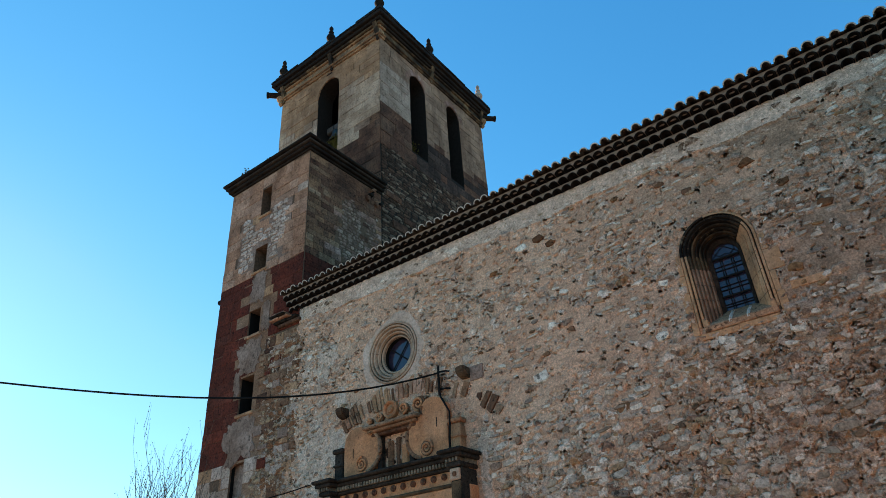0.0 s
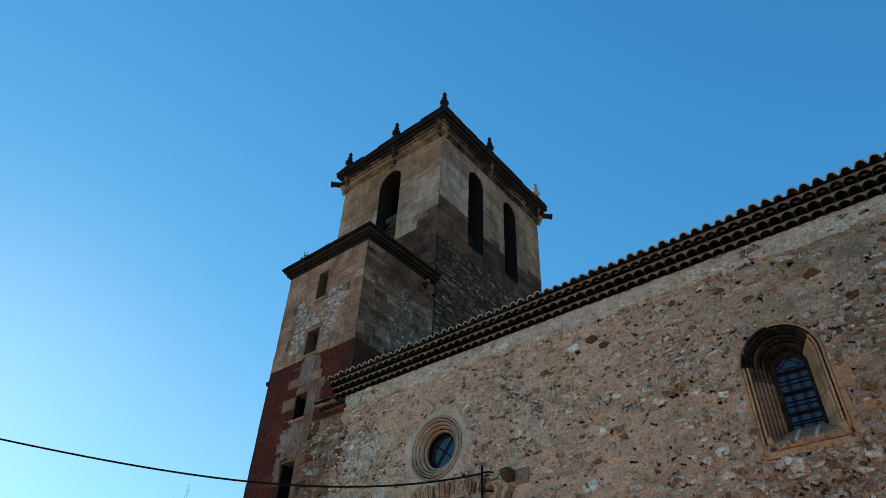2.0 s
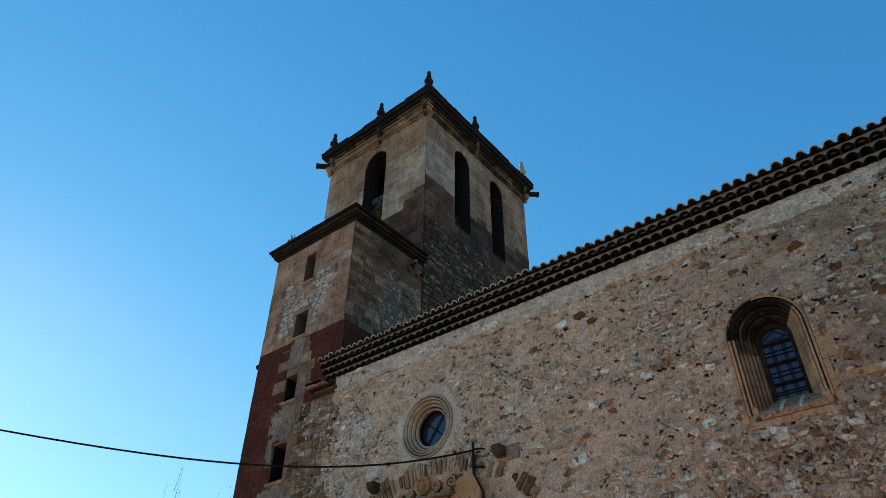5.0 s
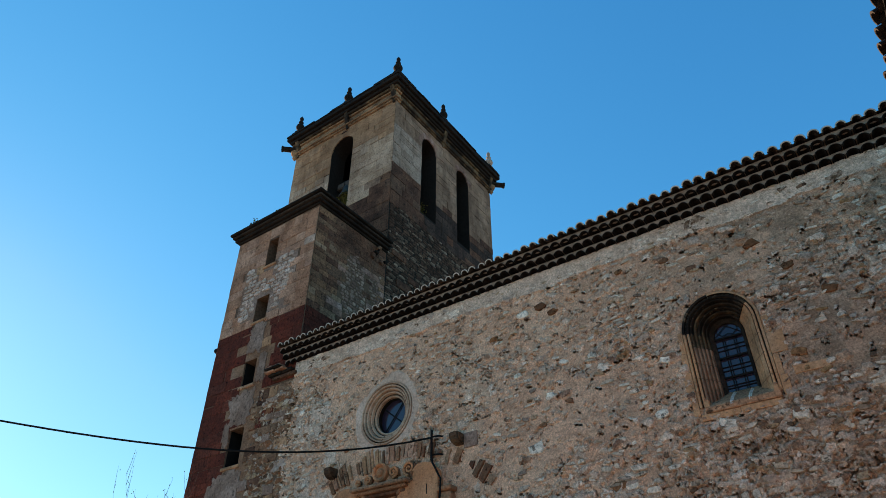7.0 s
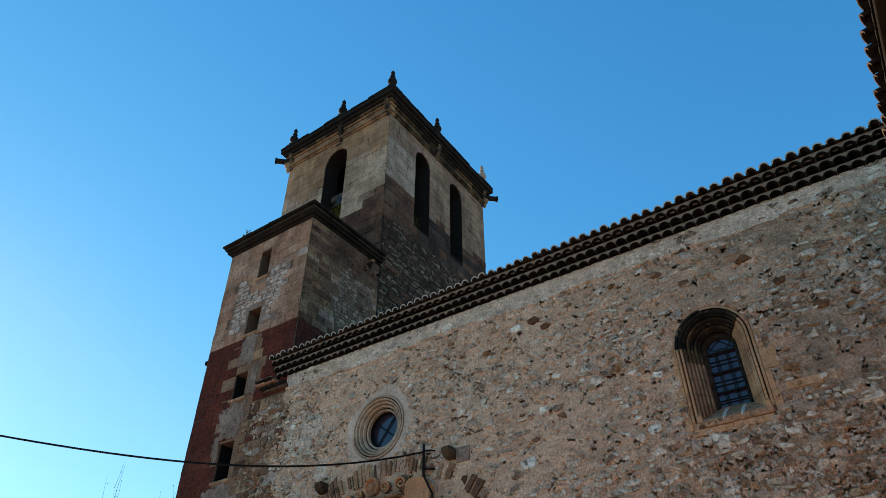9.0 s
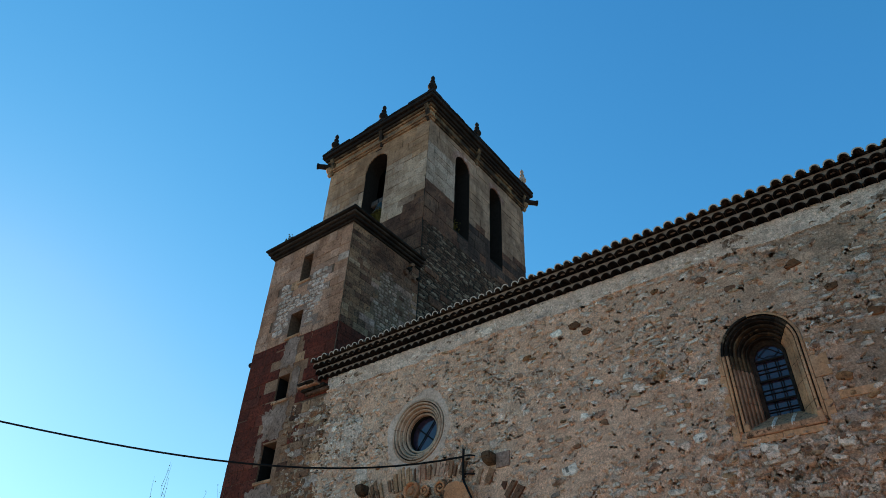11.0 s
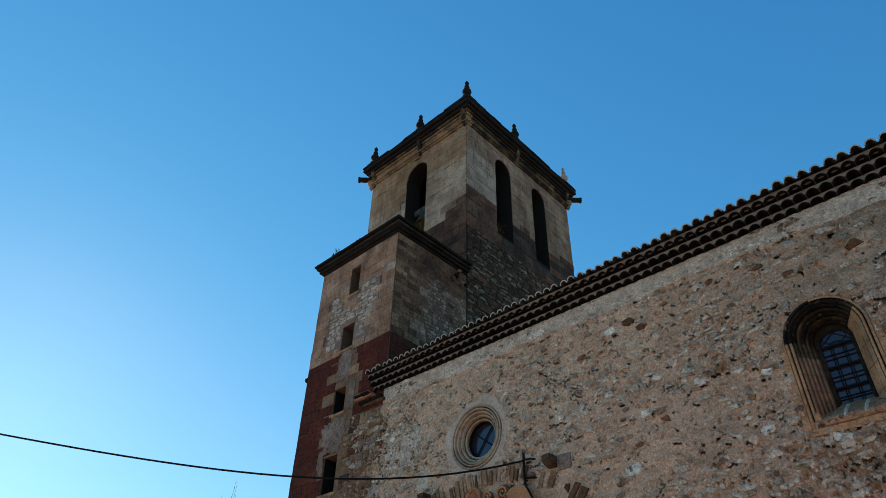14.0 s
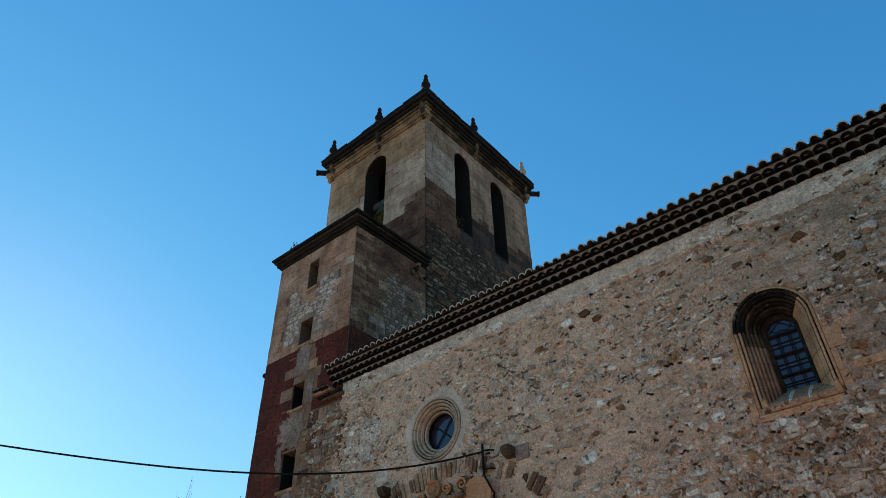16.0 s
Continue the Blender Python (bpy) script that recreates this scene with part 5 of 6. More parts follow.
while a < radians(118):
    bare = a < radians(74)          # fewer, stouter stones past the bracket
    w = (rr.uniform(0.12, 0.21) if bare else rr.uniform(0.07, 0.15)) / 4.1
    if rr.random() < (0.85 if bare else 0.92):
        r0, r1 = rr.uniform(3.80, 4.0 if bare else 3.92) - (0.1 if a > radians(90) else 0), rr.uniform(4.10, 4.32)
        bm = bmesh.new()
        q = []
        for y in (0.05, -rr.uniform(0.035, 0.06)):
            q += [(ax + r * math.cos(b), y, az + r * math.sin(b)) for r, b in ((r0, a), (r1, a + rr.uniform(-0.006, 0.012)), (r1 - rr.uniform(0, 0.06), a + w * rr.uniform(0.8, 1.1)), (r0 + rr.uniform(0, 0.05), a + w * rr.uniform(0.7, 1)))]
        hexa(bm, q)
        bmesh.ops.recalc_face_normals(bm, faces=bm.faces)
        part("voussoir", bm, rr.choice((M_BROWNSTONE, M_BROWNSTONE, M_DARKASH)) if bare else rr.choice(arch_mats), relief)
    a += w + rr.uniform(0.004, 0.014) * (2 if bare else 1)


# ---- stone corbels beside the arch ----
def corbel(x, z):
    e = thing("corbel", "dark weathered stone corbel jutting from the wall", "corbel", "stone corbels over the portal", at=(x, 0, z))
    bm = bmesh.new()
    prof = [(0.1, -0.15), (-0.08, -0.15), (-0.19, -0.11), (-0.26, -0.03), (-0.28, 0.10), (0.1, 0.10)]
    a = [bm.verts.new((x - 0.13, y, z + h)) for y, h in prof]
    b = [bm.verts.new((x + 0.13, y, z + h)) for y, h in prof]
    bm.faces.new(a)
    bm.faces.new(b[::-1])
    for i in range(6):
        bm.faces.new((a[i], b[i], b[(i + 1) % 6], a[(i + 1) % 6]))
    bmesh.ops.recalc_face_normals(bm, faces=bm.faces)
    bmesh.ops.bevel(bm, geom=bm.edges[:], offset=0.03, segments=2, affect="EDGES")
    part("block", bm, M_CORBEL, e)
    return e


corbel(-8.18, 6.86)
corbel(-12.04, 6.78)

lay_block(FRONT, nave_wall, M_CEMENT, -8.05, -7.70, 6.62, 6.96, 0.045, rr, "cement_patch")

# ---- cable, its bracket and the drop ----
HOOK = Vector((-8.90, -0.14, 7.0))
br = thing("cable_bracket", "black iron cable bracket on the wall", "bracket", at=(-8.9, 0, 7.0))
bm = bmesh.new()
tube(bm, [(-8.90, -0.10, 7.20), (-8.90, -0.10, 6.50)], 0.028, 6)
part("post", bm, M_IRON, br)
for z in (7.04, 6.62):
    bm = bmesh.new()
    tube(bm, [(-8.90, -0.10, z), (-8.72, -0.06, z - 0.01), (-8.62, 0.02, z - 0.02)], 0.02, 6)
    part("arm", bm, M_IRON, br)
wire = thing("overhead_cable", "black overhead cable sagging from the wall bracket", "cable", at=(-8.9, -0.1, 7.0))
bm = bmesh.new()
DX, DY = -math.cos(0.7), -math.sin(0.7)
sag = np.polyfit((0, 1.2, 2.31, 3.59, 4.88, 6.21, 8.25, 9.95, 11.87, 14.0), (7.0, 6.76, 6.62, 6.57, 6.61, 6.70, 6.92, 7.18, 7.49, 7.86), 4)
runs = [(s, float(np.polyval(sag, s))) for s in [i * 0.5 for i in range(27)]]
runs.append((19.0, runs[-1][1] + (runs[-1][1] - runs[-2][1]) * 12))
tube(bm, [(HOOK.x + DX * s, HOOK.y + DY * s, z) for s, z in runs], 0.022, 6)
part("span", bm, M_CABLE, wire)
bm = bmesh.new()
tube(bm, [(-8.88, -0.14, 6.99), (-8.86, -0.15, 6.6), (-8.80, -0.20, 6.40), (-8.70, -0.25, 6.28), (-8.62, -0.26, 6.14), (-8.52, -0.27, 5.98), (-8.53, -0.27, 5.7), (-8.56, -0.27, 5.4), (-8.55, -0.29, 5.08)], 0.024, 6)
part("drop", bm, M_CABLE, wire)
low = thing("low_cable", "thin black cable fixed to the portal cornice", "cable", at=(-12.6, -0.55, 5.02))
bm = bmesh.new()
tube(bm, [(-12.62, -0.60, 5.02), (-13.2, -0.75, 4.93), (-14.2, -1.0, 4.82), (-15.6, -1.4, 4.75)], 0.014, 6)
part("span", bm, M_CABLE, low)


# ---- bare tree before the tower's foot ----
def bare_tree(x, y, height, seed):
    rt = random.Random(seed)
    e = thing("bare_tree", "slender leafless tree with thin upright twigs and dry seed heads", "tree", at=(x, y, 0))
    trunk, crown, buds = bmesh.new(), bmesh.new(), bmesh.new()
    tube(trunk, [(x, y, 0), (x + 0.05, y, height * 0.2), (x - 0.04, y + 0.05, height * 0.4)], [0.16, 0.13, 0.09], 8)

    def shoot(p, d, length, r, depth):
        pts = [p]
        n = 6
        for i in range(n):
            d = (d + Vector((rt.uniform(-0.10, 0.10), rt.uniform(-0.10, 0.10), 0.07))).normalized()
            pts.append(pts[-1] + d * length / n)
        tube(crown, pts, [r * (1 - 0.75 * i / n) for i in range(n + 1)], 4)
        if depth > 0:
            for i in range(1, n + 1):
                for _ in range(1 if depth > 1 else rt.choice((0, 1, 1))):
                    a = rt.uniform(0, 2 * math.pi)
                    side = Vector((math.cos(a), math.sin(a), rt.uniform(0.8, 1.9))).normalized()
                    shoot(pts[i], (d * 0.6 + side).normalized(), length * rt.uniform(0.28, 0.55), r * 0.6, depth - 1)
        else:
            for _ in range(2):
                q = pts[rt.randrange(2, n + 1)] + Vector((rt.uniform(-0.05, 0.05), rt.uniform(-0.05, 0.05), rt.uniform(-0.06, 0.03)))
                s = rt.uniform(0.008, 0.016)
                v = [buds.verts.new(q + Vector(c) * s) for c in ((1, 0, 0), (-0.5, 0.9, 0), (-0.5, -0.9, 0), (0, 0, 1.6), (0, 0, -1.2))]
                for f in ((0, 1, 3), (1, 2, 3), (2, 0, 3), (1, 0, 4), (2, 1, 4), (0, 2, 4)):
                    buds.faces.new([v[i] for i in f])

    for i in range(40):
        a = 2 * math.pi * i / 40 + rt.uniform(-0.3, 0.3)
        tall = i % 6 == 3
        lean = rt.uniform(0.04, 0.26) if tall else rt.uniform(0.06, 0.72)
        shoot(Vector((x, y, height * rt.uniform(0.3, 0.4))), Vector((math.cos(a) * lean, math.sin(a) * lean, 1)), height * (rt.uniform(0.46, 0.53) if tall else rt.uniform(0.28, 0.43)), 0.015, 2)
    part("trunk", trunk, M_BARK, e)
    part("crown", crown, M_BARK, e)
    tagged(part("seed_heads", buds, M_BUD, e), kind="stuff")


bare_tree(-15.32, -2.78, 6.0, 81)


# ---- low side building whose eave reaches into view ----
annex = thing("annex", "low side building with a clay tile eave", "building", at=(4, -3.5, 0))
AX, AZ = 1.31, 7.84
part("wall", box_bm(AX + 0.50, AX + 3.6, -7.5, -0.03, 0, AZ - 0.10), M_MORTAR, annex)
# soffit, roof and tiles coloured near black for the eave's shade
part("soffit", box_bm(AX + 0.10, AX + 3.6, -7.6, -0.03, AZ - 0.096, AZ - 0.03, bevel=0.01), M_SHADE_BLACK, annex)
bm = bmesh.new()
hexa(bm, [(AX + 0.08, -7.6, AZ - 0.026), (AX + 3.6, -7.6, AZ + 1.1), (AX + 3.6, -0.03, AZ + 1.1), (AX + 0.08, -0.03, AZ - 0.026),
          (AX + 0.08, -7.6, AZ + 0.02), (AX + 3.6, -7.6, AZ + 1.2), (AX + 3.6, -0.03, AZ + 1.2), (AX + 0.08, -0.03, AZ + 0.02)])
aroof = part("roof", bm, M_SHADE_BLACK, annex)
ANNEX_TILES = [tile_mesh(0.46, r, r - 0.018, 0.026, M_TILE_SHADE, lip=M_TILE) for r in (0.100, 0.106)]
for i in range(30):
    ob = new("tile", rnd.choice(ANNEX_TILES))
    ob.matrix_world = pose(AX + rnd.uniform(-0.02, 0.02), -7.45 + 0.25 * i, AZ + 0.01 + rnd.uniform(-0.008, 0.008), 0, 0, -90) @ pose(0, 0, 0, 14, rnd.uniform(-4, 4), rnd.uniform(-3, 3))
    adopt(ob, aroof)
for i in range(31):
    ob = new("tile", rnd.choice(ANNEX_TILES))
    ob.matrix_world = pose(AX + 0.05, -7.575 + 0.25 * i, AZ + 0.11, 0, 0, -90) @ pose(0, 0, 0, 14, 180, 0)
    adopt(ob, aroof)


# ---- bell in the front opening ----
bell = thing("bell", "dark bronze church bell hung in the arched opening", "bell", at=(-17.2, D1 + 0.62, 21.9))
bm = bmesh.new()
turned(bm, [(0.40, 0.0), (0.43, 0.02), (0.40, 0.10), (0.33, 0.25), (0.28, 0.45), (0.26, 0.60), (0.22, 0.68), (0.10, 0.72), (0.01, 0.72)], (-17.2, D1 + 0.62, 21.35), steps=28)
for f in bm.faces:
    f.smooth = True
part("body", bm, M_BRONZE, bell)
part("headstock", box_bm(-17.86, -16.62, D1 + 0.50, D1 + 0.74, 22.09, 22.45, bevel=0.05), M_WOOD, bell, "dark timber headstock")
for x in (-17.35, -17.05):
    part("strap", box_bm(x - 0.025, x + 0.025, D1 + 0.488, D1 + 0.498, 22.0, 22.46), M_IRON, bell)
bm = bmesh.new()
tube(bm, [(-17.2, D1 + 0.62, 21.9), (-17.2, D1 + 0.62, 21.32), (-17.2, D1 + 0.62, 21.22)], [0.02, 0.03, 0.06], 8)
part("clapper", bm, M_IRON, bell)


# ---- weeds in the belfry opening and on the cornice ----
def weeds(x, y, z, n, spread, tall, seed):
    rw = random.Random(seed)
    bm = bmesh.new()
    for _ in range(n):
        p = Vector((x + rw.uniform(-spread, spread), y + rw.uniform(-0.15, 0.15), z))
        for k in range(rw.randint(3, 6)):
            q = p + Vector((rw.uniform(-0.1, 0.1), rw.uniform(-0.1, 0.1), rw.uniform(0.0, tall)))
            a, s = rw.uniform(0, 6.28), rw.uniform(0.05, 0.12)
            d = Vector((math.cos(a), math.sin(a), rw.uniform(-0.4, 0.6))) * s
            w = d.cross(Vector((0, 0, 1))).normalized() * s * 0.35
            v = [bm.verts.new(q), bm.verts.new(q + d * 0.5 + w), bm.verts.new(q + d), bm.verts.new(q + d * 0.5 - w + Vector((0, 0, 0.008)))]
            bm.faces.new(v)
    e = thing("weeds", "yellow-green weeds rooted in the masonry", "plant", "weeds on the tower", kind="stuff", at=(x, y, z))
    part("leaves", bm, M_LEAF, e)


weeds(-16.9, D1 + 0.18, 19.3, 150, 0.42, 1.7, 71)
weeds(-16.75, D1 + 0.15, 19.9, 90, 0.22, 1.3, 75)
weeds(-14.45, 6.2, 20.05, 50, 0.25, 0.9, 76)
weeds(-17.4, -0.1, ZLT + 0.42, 10, 0.5, 0.12, 72)
weeds(-16.2, -0.1, ZLT + 0.42, 6, 0.3, 0.10, 73)
weeds(-15.4, D1 - 0.2, ZLT + 0.42, 16, 0.5, 0.25, 74)

# ---- relief of the nave wall: mortar, stones bedded in it, open joints ----
def hashed(i, j, k):
    n = (i.astype(np.int64) * 73856093) ^ (j.astype(np.int64) * 19349663) ^ (k * 83492791)
    n = (n ^ (n >> 13)) * 1274126177 & 0x7FFFFFFF
    n = ((n ^ (n >> 15)) * 668265263) & 0x7FFFFFFF
    return ((n ^ (n >> 13)) & 0xFFFFF) / 0xFFFFF


def grain_of(u, v, k):
    """Smooth random values between -1 and 1, one lattice step a unit."""
    i, j = np.floor(u), np.floor(v)
    a, b = u - i, v - j
    a, b = a * a * (3 - 2 * a), b * b * (3 - 2 * b)
    lo = hashed(i, j, k) * (1 - a) + hashed(i + 1, j, k) * a
    hi = hashed(i, j + 1, k) * (1 - a) + hashed(i + 1, j + 1, k) * a
    return 2 * (lo * (1 - b) + hi * b) - 1


def rough_of(u, v, k, octaves=4, fall=0.55):
    total, gain = 0, 1.0
    for o in range(octaves):
        total = total + gain * grain_of(u * 2 ** o + 17.3 * o, v * 2 ** o - 9.1 * o, k + o)
        gain *= fall
    return total


def cells_of(u, v, k):
    """For each place: distance to its cell's rim and two random values of the cell."""
    i, j = np.floor(u), np.floor(v)
    best, second = np.full(u.shape, 9.0), np.full(u.shape, 9.0)
    one, two = np.zeros(u.shape), np.zeros(u.shape)
    for di in (-1, 0, 1):
        for dj in (-1, 0, 1):
            p, q = i + di, j + dj
            dx, dy = p + 0.15 + 0.7 * hashed(p, q, k) - u, q + 0.15 + 0.7 * hashed(p, q, k + 1) - v
            d = (np.abs(dx) ** 3 + np.abs(dy) ** 3) ** (1 / 3)
            near = d < best
            second = np.where(near, best, np.minimum(second, d))
            best = np.where(near, d, best)
            one, two = np.where(near, hashed(p, q, k + 2), one), np.where(near, hashed(p, q, k + 3), two)
    return second - best, one, two


def ease(x, a, b):
    t = np.clip((x - a) / (b - a), 0, 1)
    return t * t * (3 - 2 * t)


GRID = 0.021
gu, gz = np.arange(-15.76, 1.95, GRID), np.arange(2.7, ZW + 0.02, GRID)
U, Z = np.meshgrid(gu, gz)
wu, wz = U + 0.055 * rough_of(U * 6, Z * 6, 3, 3), Z + 0.04 * rough_of(U * 6, Z * 6, 13, 3)
low = ease(-Z, -6.3, -4.6) * ease(U, -8.6, -6.5)
right = ease(U, -4.6, -0.8)
left = ease(-U, 11.6, 13.0)
EDGE = 9.97 + 0.035 * np.sin(U * 1.3) + 0.05 * rough_of(U * 1.6, U * 0 + 3.3, 41, 4)
band = ease(Z - EDGE, -0.012, 0.012)
ring = np.hypot(U - OCX, Z - OCZ)
collar = ease(1.04 + 0.10 * rough_of(U * 1.7, Z * 1.7, 51, 4) - ring, -0.012, 0.012)
wash = np.zeros(U.shape)
for cx, cz, w, h in ((-13.2, 5.7, 0.62, 1.3), (-13.0, 8.5, 0.7, 0.5), (-7.72, 5.15, 0.2, 0.45), (-7.86, 4.3, 0.16, 0.5), (-12.2, 7.3, 0.45, 0.35), (-12.3, 6.1, 0.35, 0.6)):
    wash = np.maximum(wash, ease(1 + 0.55 * rough_of(U * 3.1, Z * 3.1, 57, 4) - np.hypot((U - cx) / w, (Z - cz) / h), 0, 0.15))
thick = np.clip(0.06 - 0.4 * np.exp(-((U + 7.6) / 1.5) ** 2 - ((Z - 6.2) / 0.8) ** 2) + 0.56 * low + 0.28 * right + 0.40 * left + 0.42 * rough_of(U * 0.75, Z * 1.0, 23, 3), 0.05, 0.97)
thick = thick * (1 - 0.65 * band) * (1 - 0.85 * collar) * (1 - 0.8 * wash)
rim_a, pick_a, tone_a = cells_of(wu / 0.235, wz / 0.15, 101)
rim_b, pick_b, tone_b = cells_of(wu / 0.112, wz / 0.080, 201)
rim_c, pick_c, tone_c = cells_of(wu / 0.066, wz / 0.052, 301)
in_a = (pick_a < 0.62 * thick) * ease(rim_a, 0.07, 0.15)
in_b = (pick_b < 0.80 * thick + 0.02) * ease(rim_b, 0.09, 0.19) * (1 - ease(in_a, 0.0, 0.3))
in_c = (pick_c < 0.45 * thick + 0.06) * ease(rim_c, 0.12, 0.28) * (1 - ease(in_a + in_b, 0.0, 0.3))
stone = np.clip(np.maximum(np.maximum(in_a, in_b), in_c) * 1.6, 0, 1)
tone = np.where(in_a > 0.02, tone_a, np.where(in_b > 0.02, tone_b, tone_c)) * 0.999
busy = ease(thick, 0.15, 0.6)
H = 0.011 * rough_of(U * 2.2, Z * 2.2, 31, 3) + (0.0015 + 0.0055 * busy) * rough_of(U * 13, Z * 16, 37, 3) + (0.0010 + 0.0045 * busy) * (2 * hashed(np.round(U / GRID), np.round(Z / GRID), 5) - 1)
H = H - 0.026 * ease(thick, 0.35, 0.8) * (1 - stone)
H = H + in_a * (0.020 + 0.030 * tone_a) + in_b * (0.012 + 0.022 * tone_b) + in_c * (0.007 + 0.014 * tone_c)
gap_b = (1 - ease(rim_b, 0.02, 0.12)) * (hashed(np.floor(wu / 0.31), np.floor(wz / 0.19), 71) < 0.10 + 0.5 * thick)
above, beside = np.maximum(np.roll(stone, -1, 0), np.roll(stone, -2, 0)), np.roll(stone, 1, 1)
deep = (stone < 0.25) & ((above > 0.6) & (grain_of(U * 6, Z * 8, 91) > 0.44 - 0.16 * thick) | (beside > 0.6) & (grain_of(U * 9, Z * 7, 93) > 0.66 - 0.2 * thick))
deep &= (band < 0.5) & (collar < 0.5)
pits = np.maximum((pick_c > 0.958) * ease(rim_c, 0.06, 0.3), 0.75 * gap_b * (grain_of(U * 9, Z * 11, 91) > -0.1))
H = H - 0.060 * pits * (1 - 0.8 * collar) * (1 - 0.6 * band)
H = H * (1 - 0.45 * band) * (1 - 0.6 * collar) + 0.022 * band + 0.012 * collar + 0.012 * wash
ridge = np.exp(-((Z - EDGE) / 0.022) ** 2)                       # raised lip along the lower edge of the repair
H = H + 0.016 * ridge * (rough_of(U * 2.3, U * 0, 61, 3) > -0.5)
tower = ease(-U, 14.02, 14.06)
H = H * (1 - 0.3 * tower) + 0.022 * tower
sides = np.maximum(np.abs(U - WCX) / 0.70, np.where(Z > WSP, np.hypot(U - WCX, Z - WSP) / 0.70, 0))
frame_in = np.where((Z > 6.14) & (Z < WSP + 0.9), ease(-sides, -1.10, -1.0), 0) * (np.where(Z > WSP, np.hypot(U - WCX, Z - WSP) < 0.78, True))
tuck = np.maximum(frame_in, ease(-ring, -0.84, -0.79))
H = H * (1 - tuck) - 0.035 * tuck
middle = lambda a: (a[:-1, :-1] + a[1:, 1:]) / 2
MU, MZ = middle(U), middle(Z)
mring = np.hypot(MU - OCX, MZ - OCZ)
void = (mring < 0.74) | ((np.abs(MU - WCX) < 0.62) & (MZ > 6.2) & (MZ < WSP)) | ((MZ >= WSP) & (np.hypot(MU - WCX, MZ - WSP) < 0.64))
void |= (MU < XC) & (MZ > 9.9) | (MU < -15.62 + 0.22 * rough_of(MZ * 1.9, MZ * 0, 77, 3)) | (MU > -12.3) & (MU < -8.4) & (MZ < 4.9)
for o in LTW:
    void |= (MU > o[0] - 0.05) & (MU < o[1] + 0.06) & (MZ > o[2] - 0.03) & (MZ < o[3] + 0.03)
void |= deep[:-1, :-1]
brown = (MU < -14.1 + 0.30 * rough_of(MU * 1.1, MZ * 1.3, 83, 4)) & ~void


def relief_part(name, keep, mat, label):
    """The cells of the grid that keep names, as one rough sheet of masonry."""
    rows, cols = U.shape
    idx = np.arange(rows * cols).reshape(rows, cols)
    quads = np.stack([idx[:-1, :-1], idx[:-1, 1:], idx[1:, 1:], idx[1:, :-1]], -1)[keep]
    used, flat = np.unique(quads, return_inverse=True)
    co = np.stack([U.ravel()[used], -H.ravel()[used], Z.ravel()[used]], -1)
    me = bpy.data.meshes.new(name)
    me.vertices.add(len(used))
    me.vertices.foreach_set("co", co.ravel())
    me.loops.add(flat.size)
    me.loops.foreach_set("vertex_index", flat.ravel().astype(np.int32))
    me.polygons.add(len(quads))
    me.polygons.foreach_set("loop_start", np.arange(0, flat.size, 4, dtype=np.int32))
    me.update(calc_edges=True)
    for key, values in (("stone", stone), ("tone", tone)):
        me.attributes.new(key, "FLOAT", "POINT").data.foreach_set("value", values.ravel()[used].astype(np.float32))
    me.materials.append(mat)
    ob = new(name, me)
    adopt(ob, nave)
    return tagged(ob, label, kind="stuff")


is_band, is_collar, is_wash = (middle(band) > 0.5) & ~void & ~brown, (middle(collar) > 0.5) & ~void, (middle(wash) > 0.5) & ~void & ~brown
relief_part("mortar_band", is_band, M_LIMEWASH, "pale repair mortar band under the eave")
relief_part("mortar_collar", is_collar & ~is_band, M_COLLAR, "ragged pale mortar round the oculus")
relief_part("limewash", is_wash & ~is_band & ~is_collar, M_LIMEWASH, "pale limewash left on the wall")
relief_part("rubble_facing", brown, M_MORTAR_BROWN, "rusty brown rubble and mortar facing")
relief_part("rubble_face", ~(void | brown | is_band | is_collar | is_wash), M_MORTAR, "pinkish lime mortar with rubble stones showing")

# ---- rubble of the nave wall ----
rs = random.Random(91)
spots = []


def kept_clear(u, z, w, h):
    """True where the portal, the windows, the arch or the tower's own stones leave no room for rubble."""
    if u < XC and (z > 9.9 or u < -15.9 - (10.0 - z) * 0.12 + 0.25):
        return True
    if (u + 10.4) ** 2 + (z - 8.0) ** 2 < 1.15 ** 2 or (-13.0 < u < -7.7 and z < 5.3) or (-12.7 < u < -8.1 and z < 6.9):
        return True
    if -12.2 < u < -7.0 and 3.75 ** 2 < (u + 9.9) ** 2 + (z - 2.9) ** 2 < 4.32 ** 2:
        return True
    if -3.1 - w / 2 < u < -1.1 + w / 2 and 6.05 - h / 2 < z < 8.62 + h / 2:
        return True
    return u < XC and any(o[0] - w / 2 - 0.1 < u < o[1] + w / 2 + 0.1 and o[2] - h < z < o[3] + h for o in LTW)


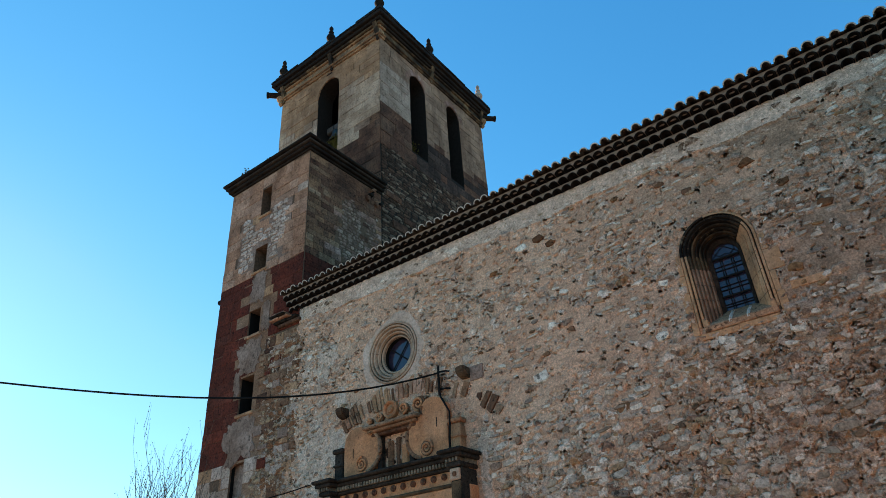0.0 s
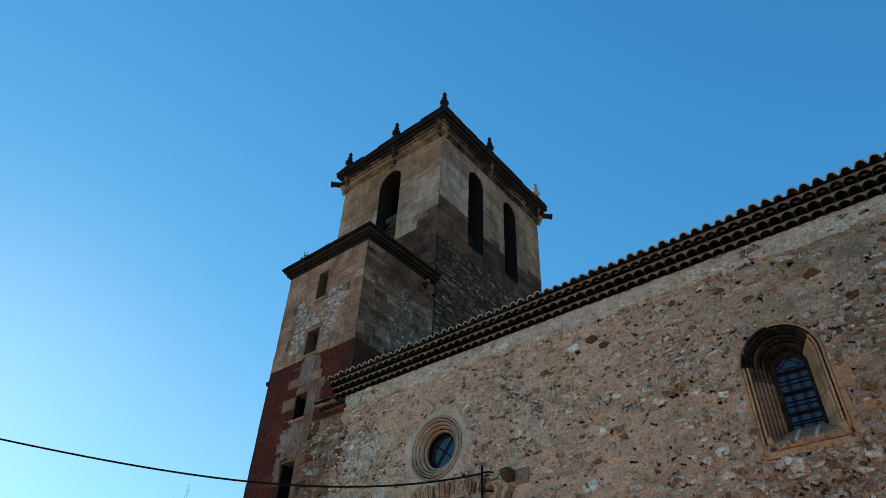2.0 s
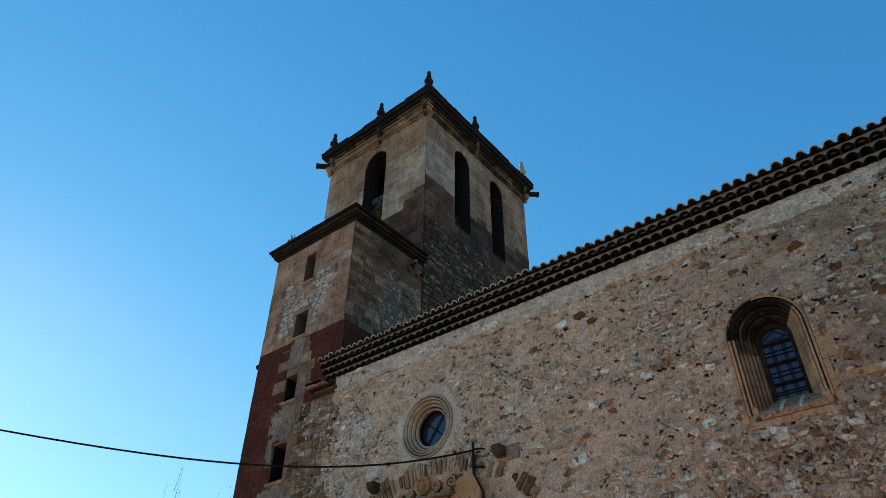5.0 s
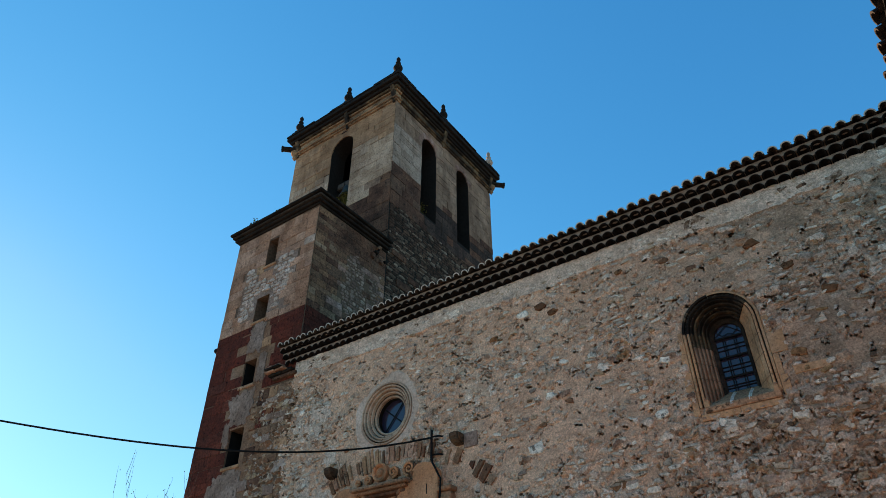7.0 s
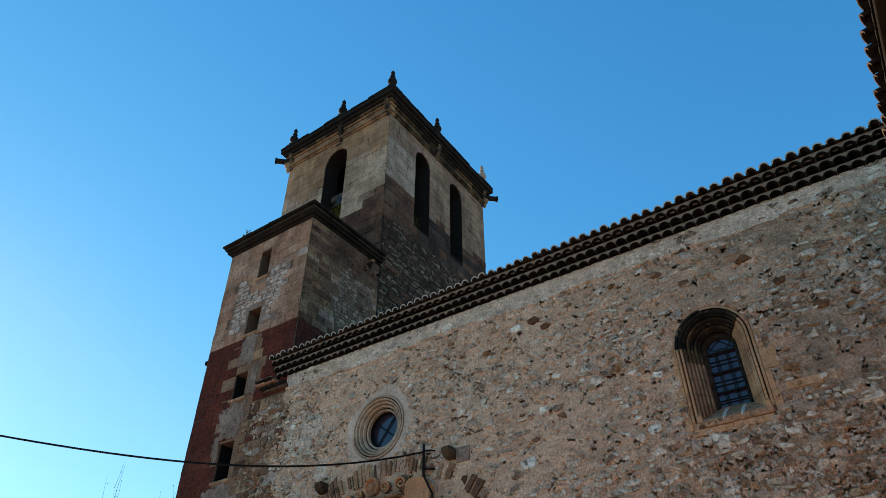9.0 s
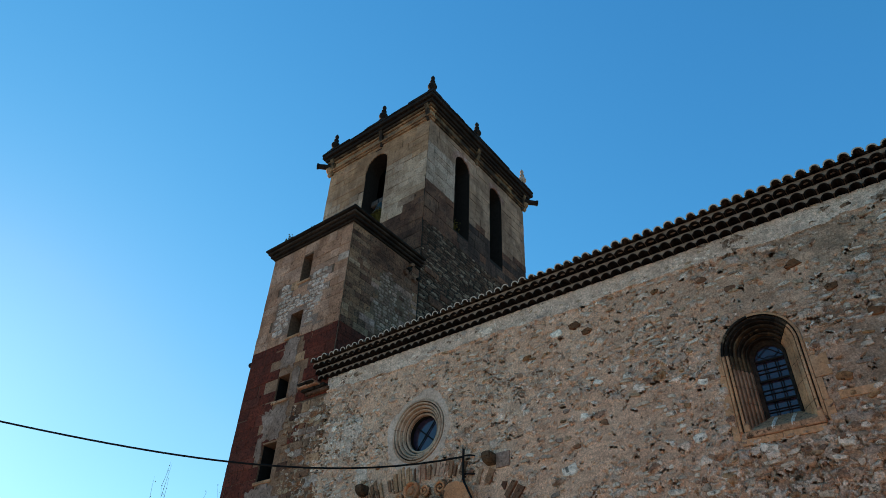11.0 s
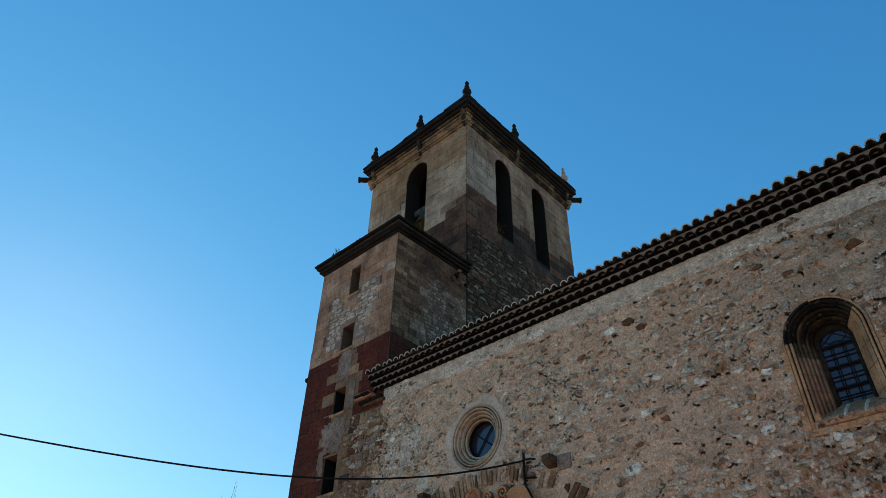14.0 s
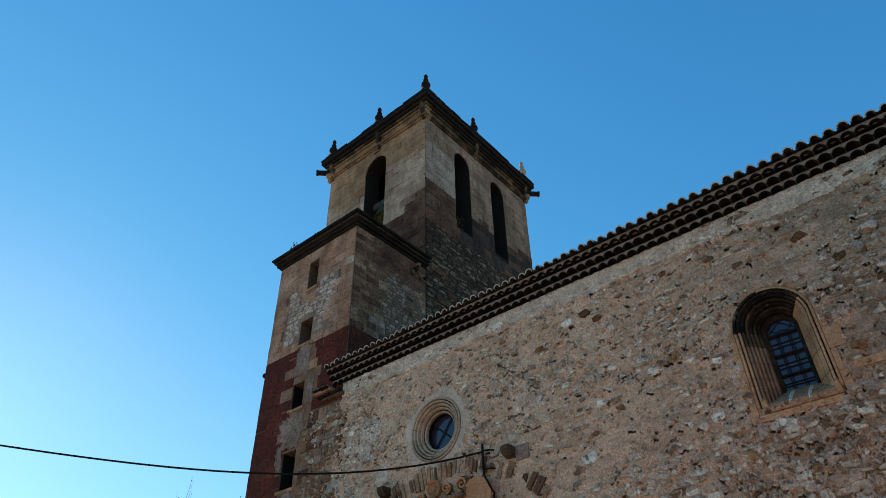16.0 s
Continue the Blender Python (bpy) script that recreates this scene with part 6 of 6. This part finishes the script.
z = 2.4
while z < ZW - 0.2:             # rough courses: tight in some places, a stray stone in others
    big = max(0.0, min(1.0, (6.4 - z) / 2.0))
    high = rs.uniform(0.045, 0.11) * (1 + 0.9 * big)
    u = XC - 1.6
    while u < 2.3:
        low = big if u > -8 else 0.25 * big
        left = max(0.0, min(1.0, (-12.0 - u) / 1.5))
        w = rs.choice((0.05, 0.07, 0.09, 0.12, 0.15, 0.2, 0.27)) * rs.uniform(0.8, 1.2) * (1 + 0.5 * low)
        zz = z + high / 2 + 0.10 * noise.noise(Vector((u * 0.7, z * 0.3, 8.8))) + rs.uniform(-0.012, 0.012)
        n = noise.noise(Vector((u * 0.6, zz * 1.1, 4.2))) + 0.6 * noise.noise(Vector((u * 2.1, zz * 3.2, 6.1)))
        chance = 0.10 + 0.75 * max(0.0, min(1.0, (n - 0.02) / 0.3)) + 0.45 * low + 0.35 * left
        h = min(high * rs.uniform(0.75, 1.08), w * 1.15)
        if w > 0.105 and rs.random() < chance * 0.55 and not kept_clear(u + w / 2, zz, w, h):
            spots.append((u + w / 2, zz, w * 1.04, h * 1.06, rs.uniform(0.018, 0.036) + 0.010 * low, rs.uniform(-0.25, 0.25)))
        u += w + rs.uniform(0.004, 0.02)
    z += high + rs.uniform(0.002, 0.012)
paler = [s for s in spots if s[0] > -14.2 and rs.random() < 0.86]
chosen = set(paler)
browner = [s for s in spots if s not in chosen]
field_stones(FRONT, paler, 92, M_RUBBLE_ALL, nave_wall, singles=lambda u, z: -4.6 < u < 0.9 and 3.4 < z < 9.4)
field_stones(FRONT, browner, 93, M_RUBBLE_DARK, nave_wall)
# the few stones that stand out from the wall by size or colour
rv = random.Random(97)


def lone_stone(u, z, w, h, mat):
    vs, fs = RUBBLE[rv.randrange(len(RUBBLE))]
    me = bpy.data.meshes.new("stone")
    me.from_pydata(vs, [], fs)
    me.materials.append(mat)
    ob = new("stone", me)
    ob.matrix_world = Matrix.Translation(FRONT.put(u, 0, z)) @ FRONT.turn() @ Matrix.Rotation(rv.uniform(-0.3, 0.3), 4, "Z") @ Matrix.Diagonal((w, h, 0.032, 1))
    adopt(ob, nave_wall)


for u, z, w in ((-6.33, 9.44, 0.36), (-6.25, 6.25, 0.42), (-6.58, 7.96, 0.22), (-5.45, 7.98, 0.26), (-5.83, 7.30, 0.24), (-3.56, 6.36, 0.30), (-2.44, 5.90, 0.42), (-4.79, 7.94, 0.26),
                (-1.3, 5.85, 0.34), (-3.3, 7.4, 0.24), (-4.1, 9.1, 0.26)):
    lone_stone(u, z, w, w * 0.62, M_WHITESTONE)
for u, z, w in ((-5.41, 7.08, 0.22), (-6.06, 6.71, 0.20), (-5.58, 9.26, 0.30), (-7.17, 9.05, 0.26), (-5.88, 9.50, 0.34), (-8.67, 8.33, 0.20), (-2.9, 9.6, 0.26), (-1.2, 9.3, 0.34),
                (-0.7, 8.6, 0.26), (-3.9, 9.7, 0.2), (-1.0, 6.9, 0.3), (-4.6, 5.2, 0.34), (-0.2, 7.9, 0.3), (-2.4, 9.2, 0.24)):
    lone_stone(u, z, w, w * 0.6, M_RUSTSTONE if rv.random() < 0.7 else M_BROWNSTONE)
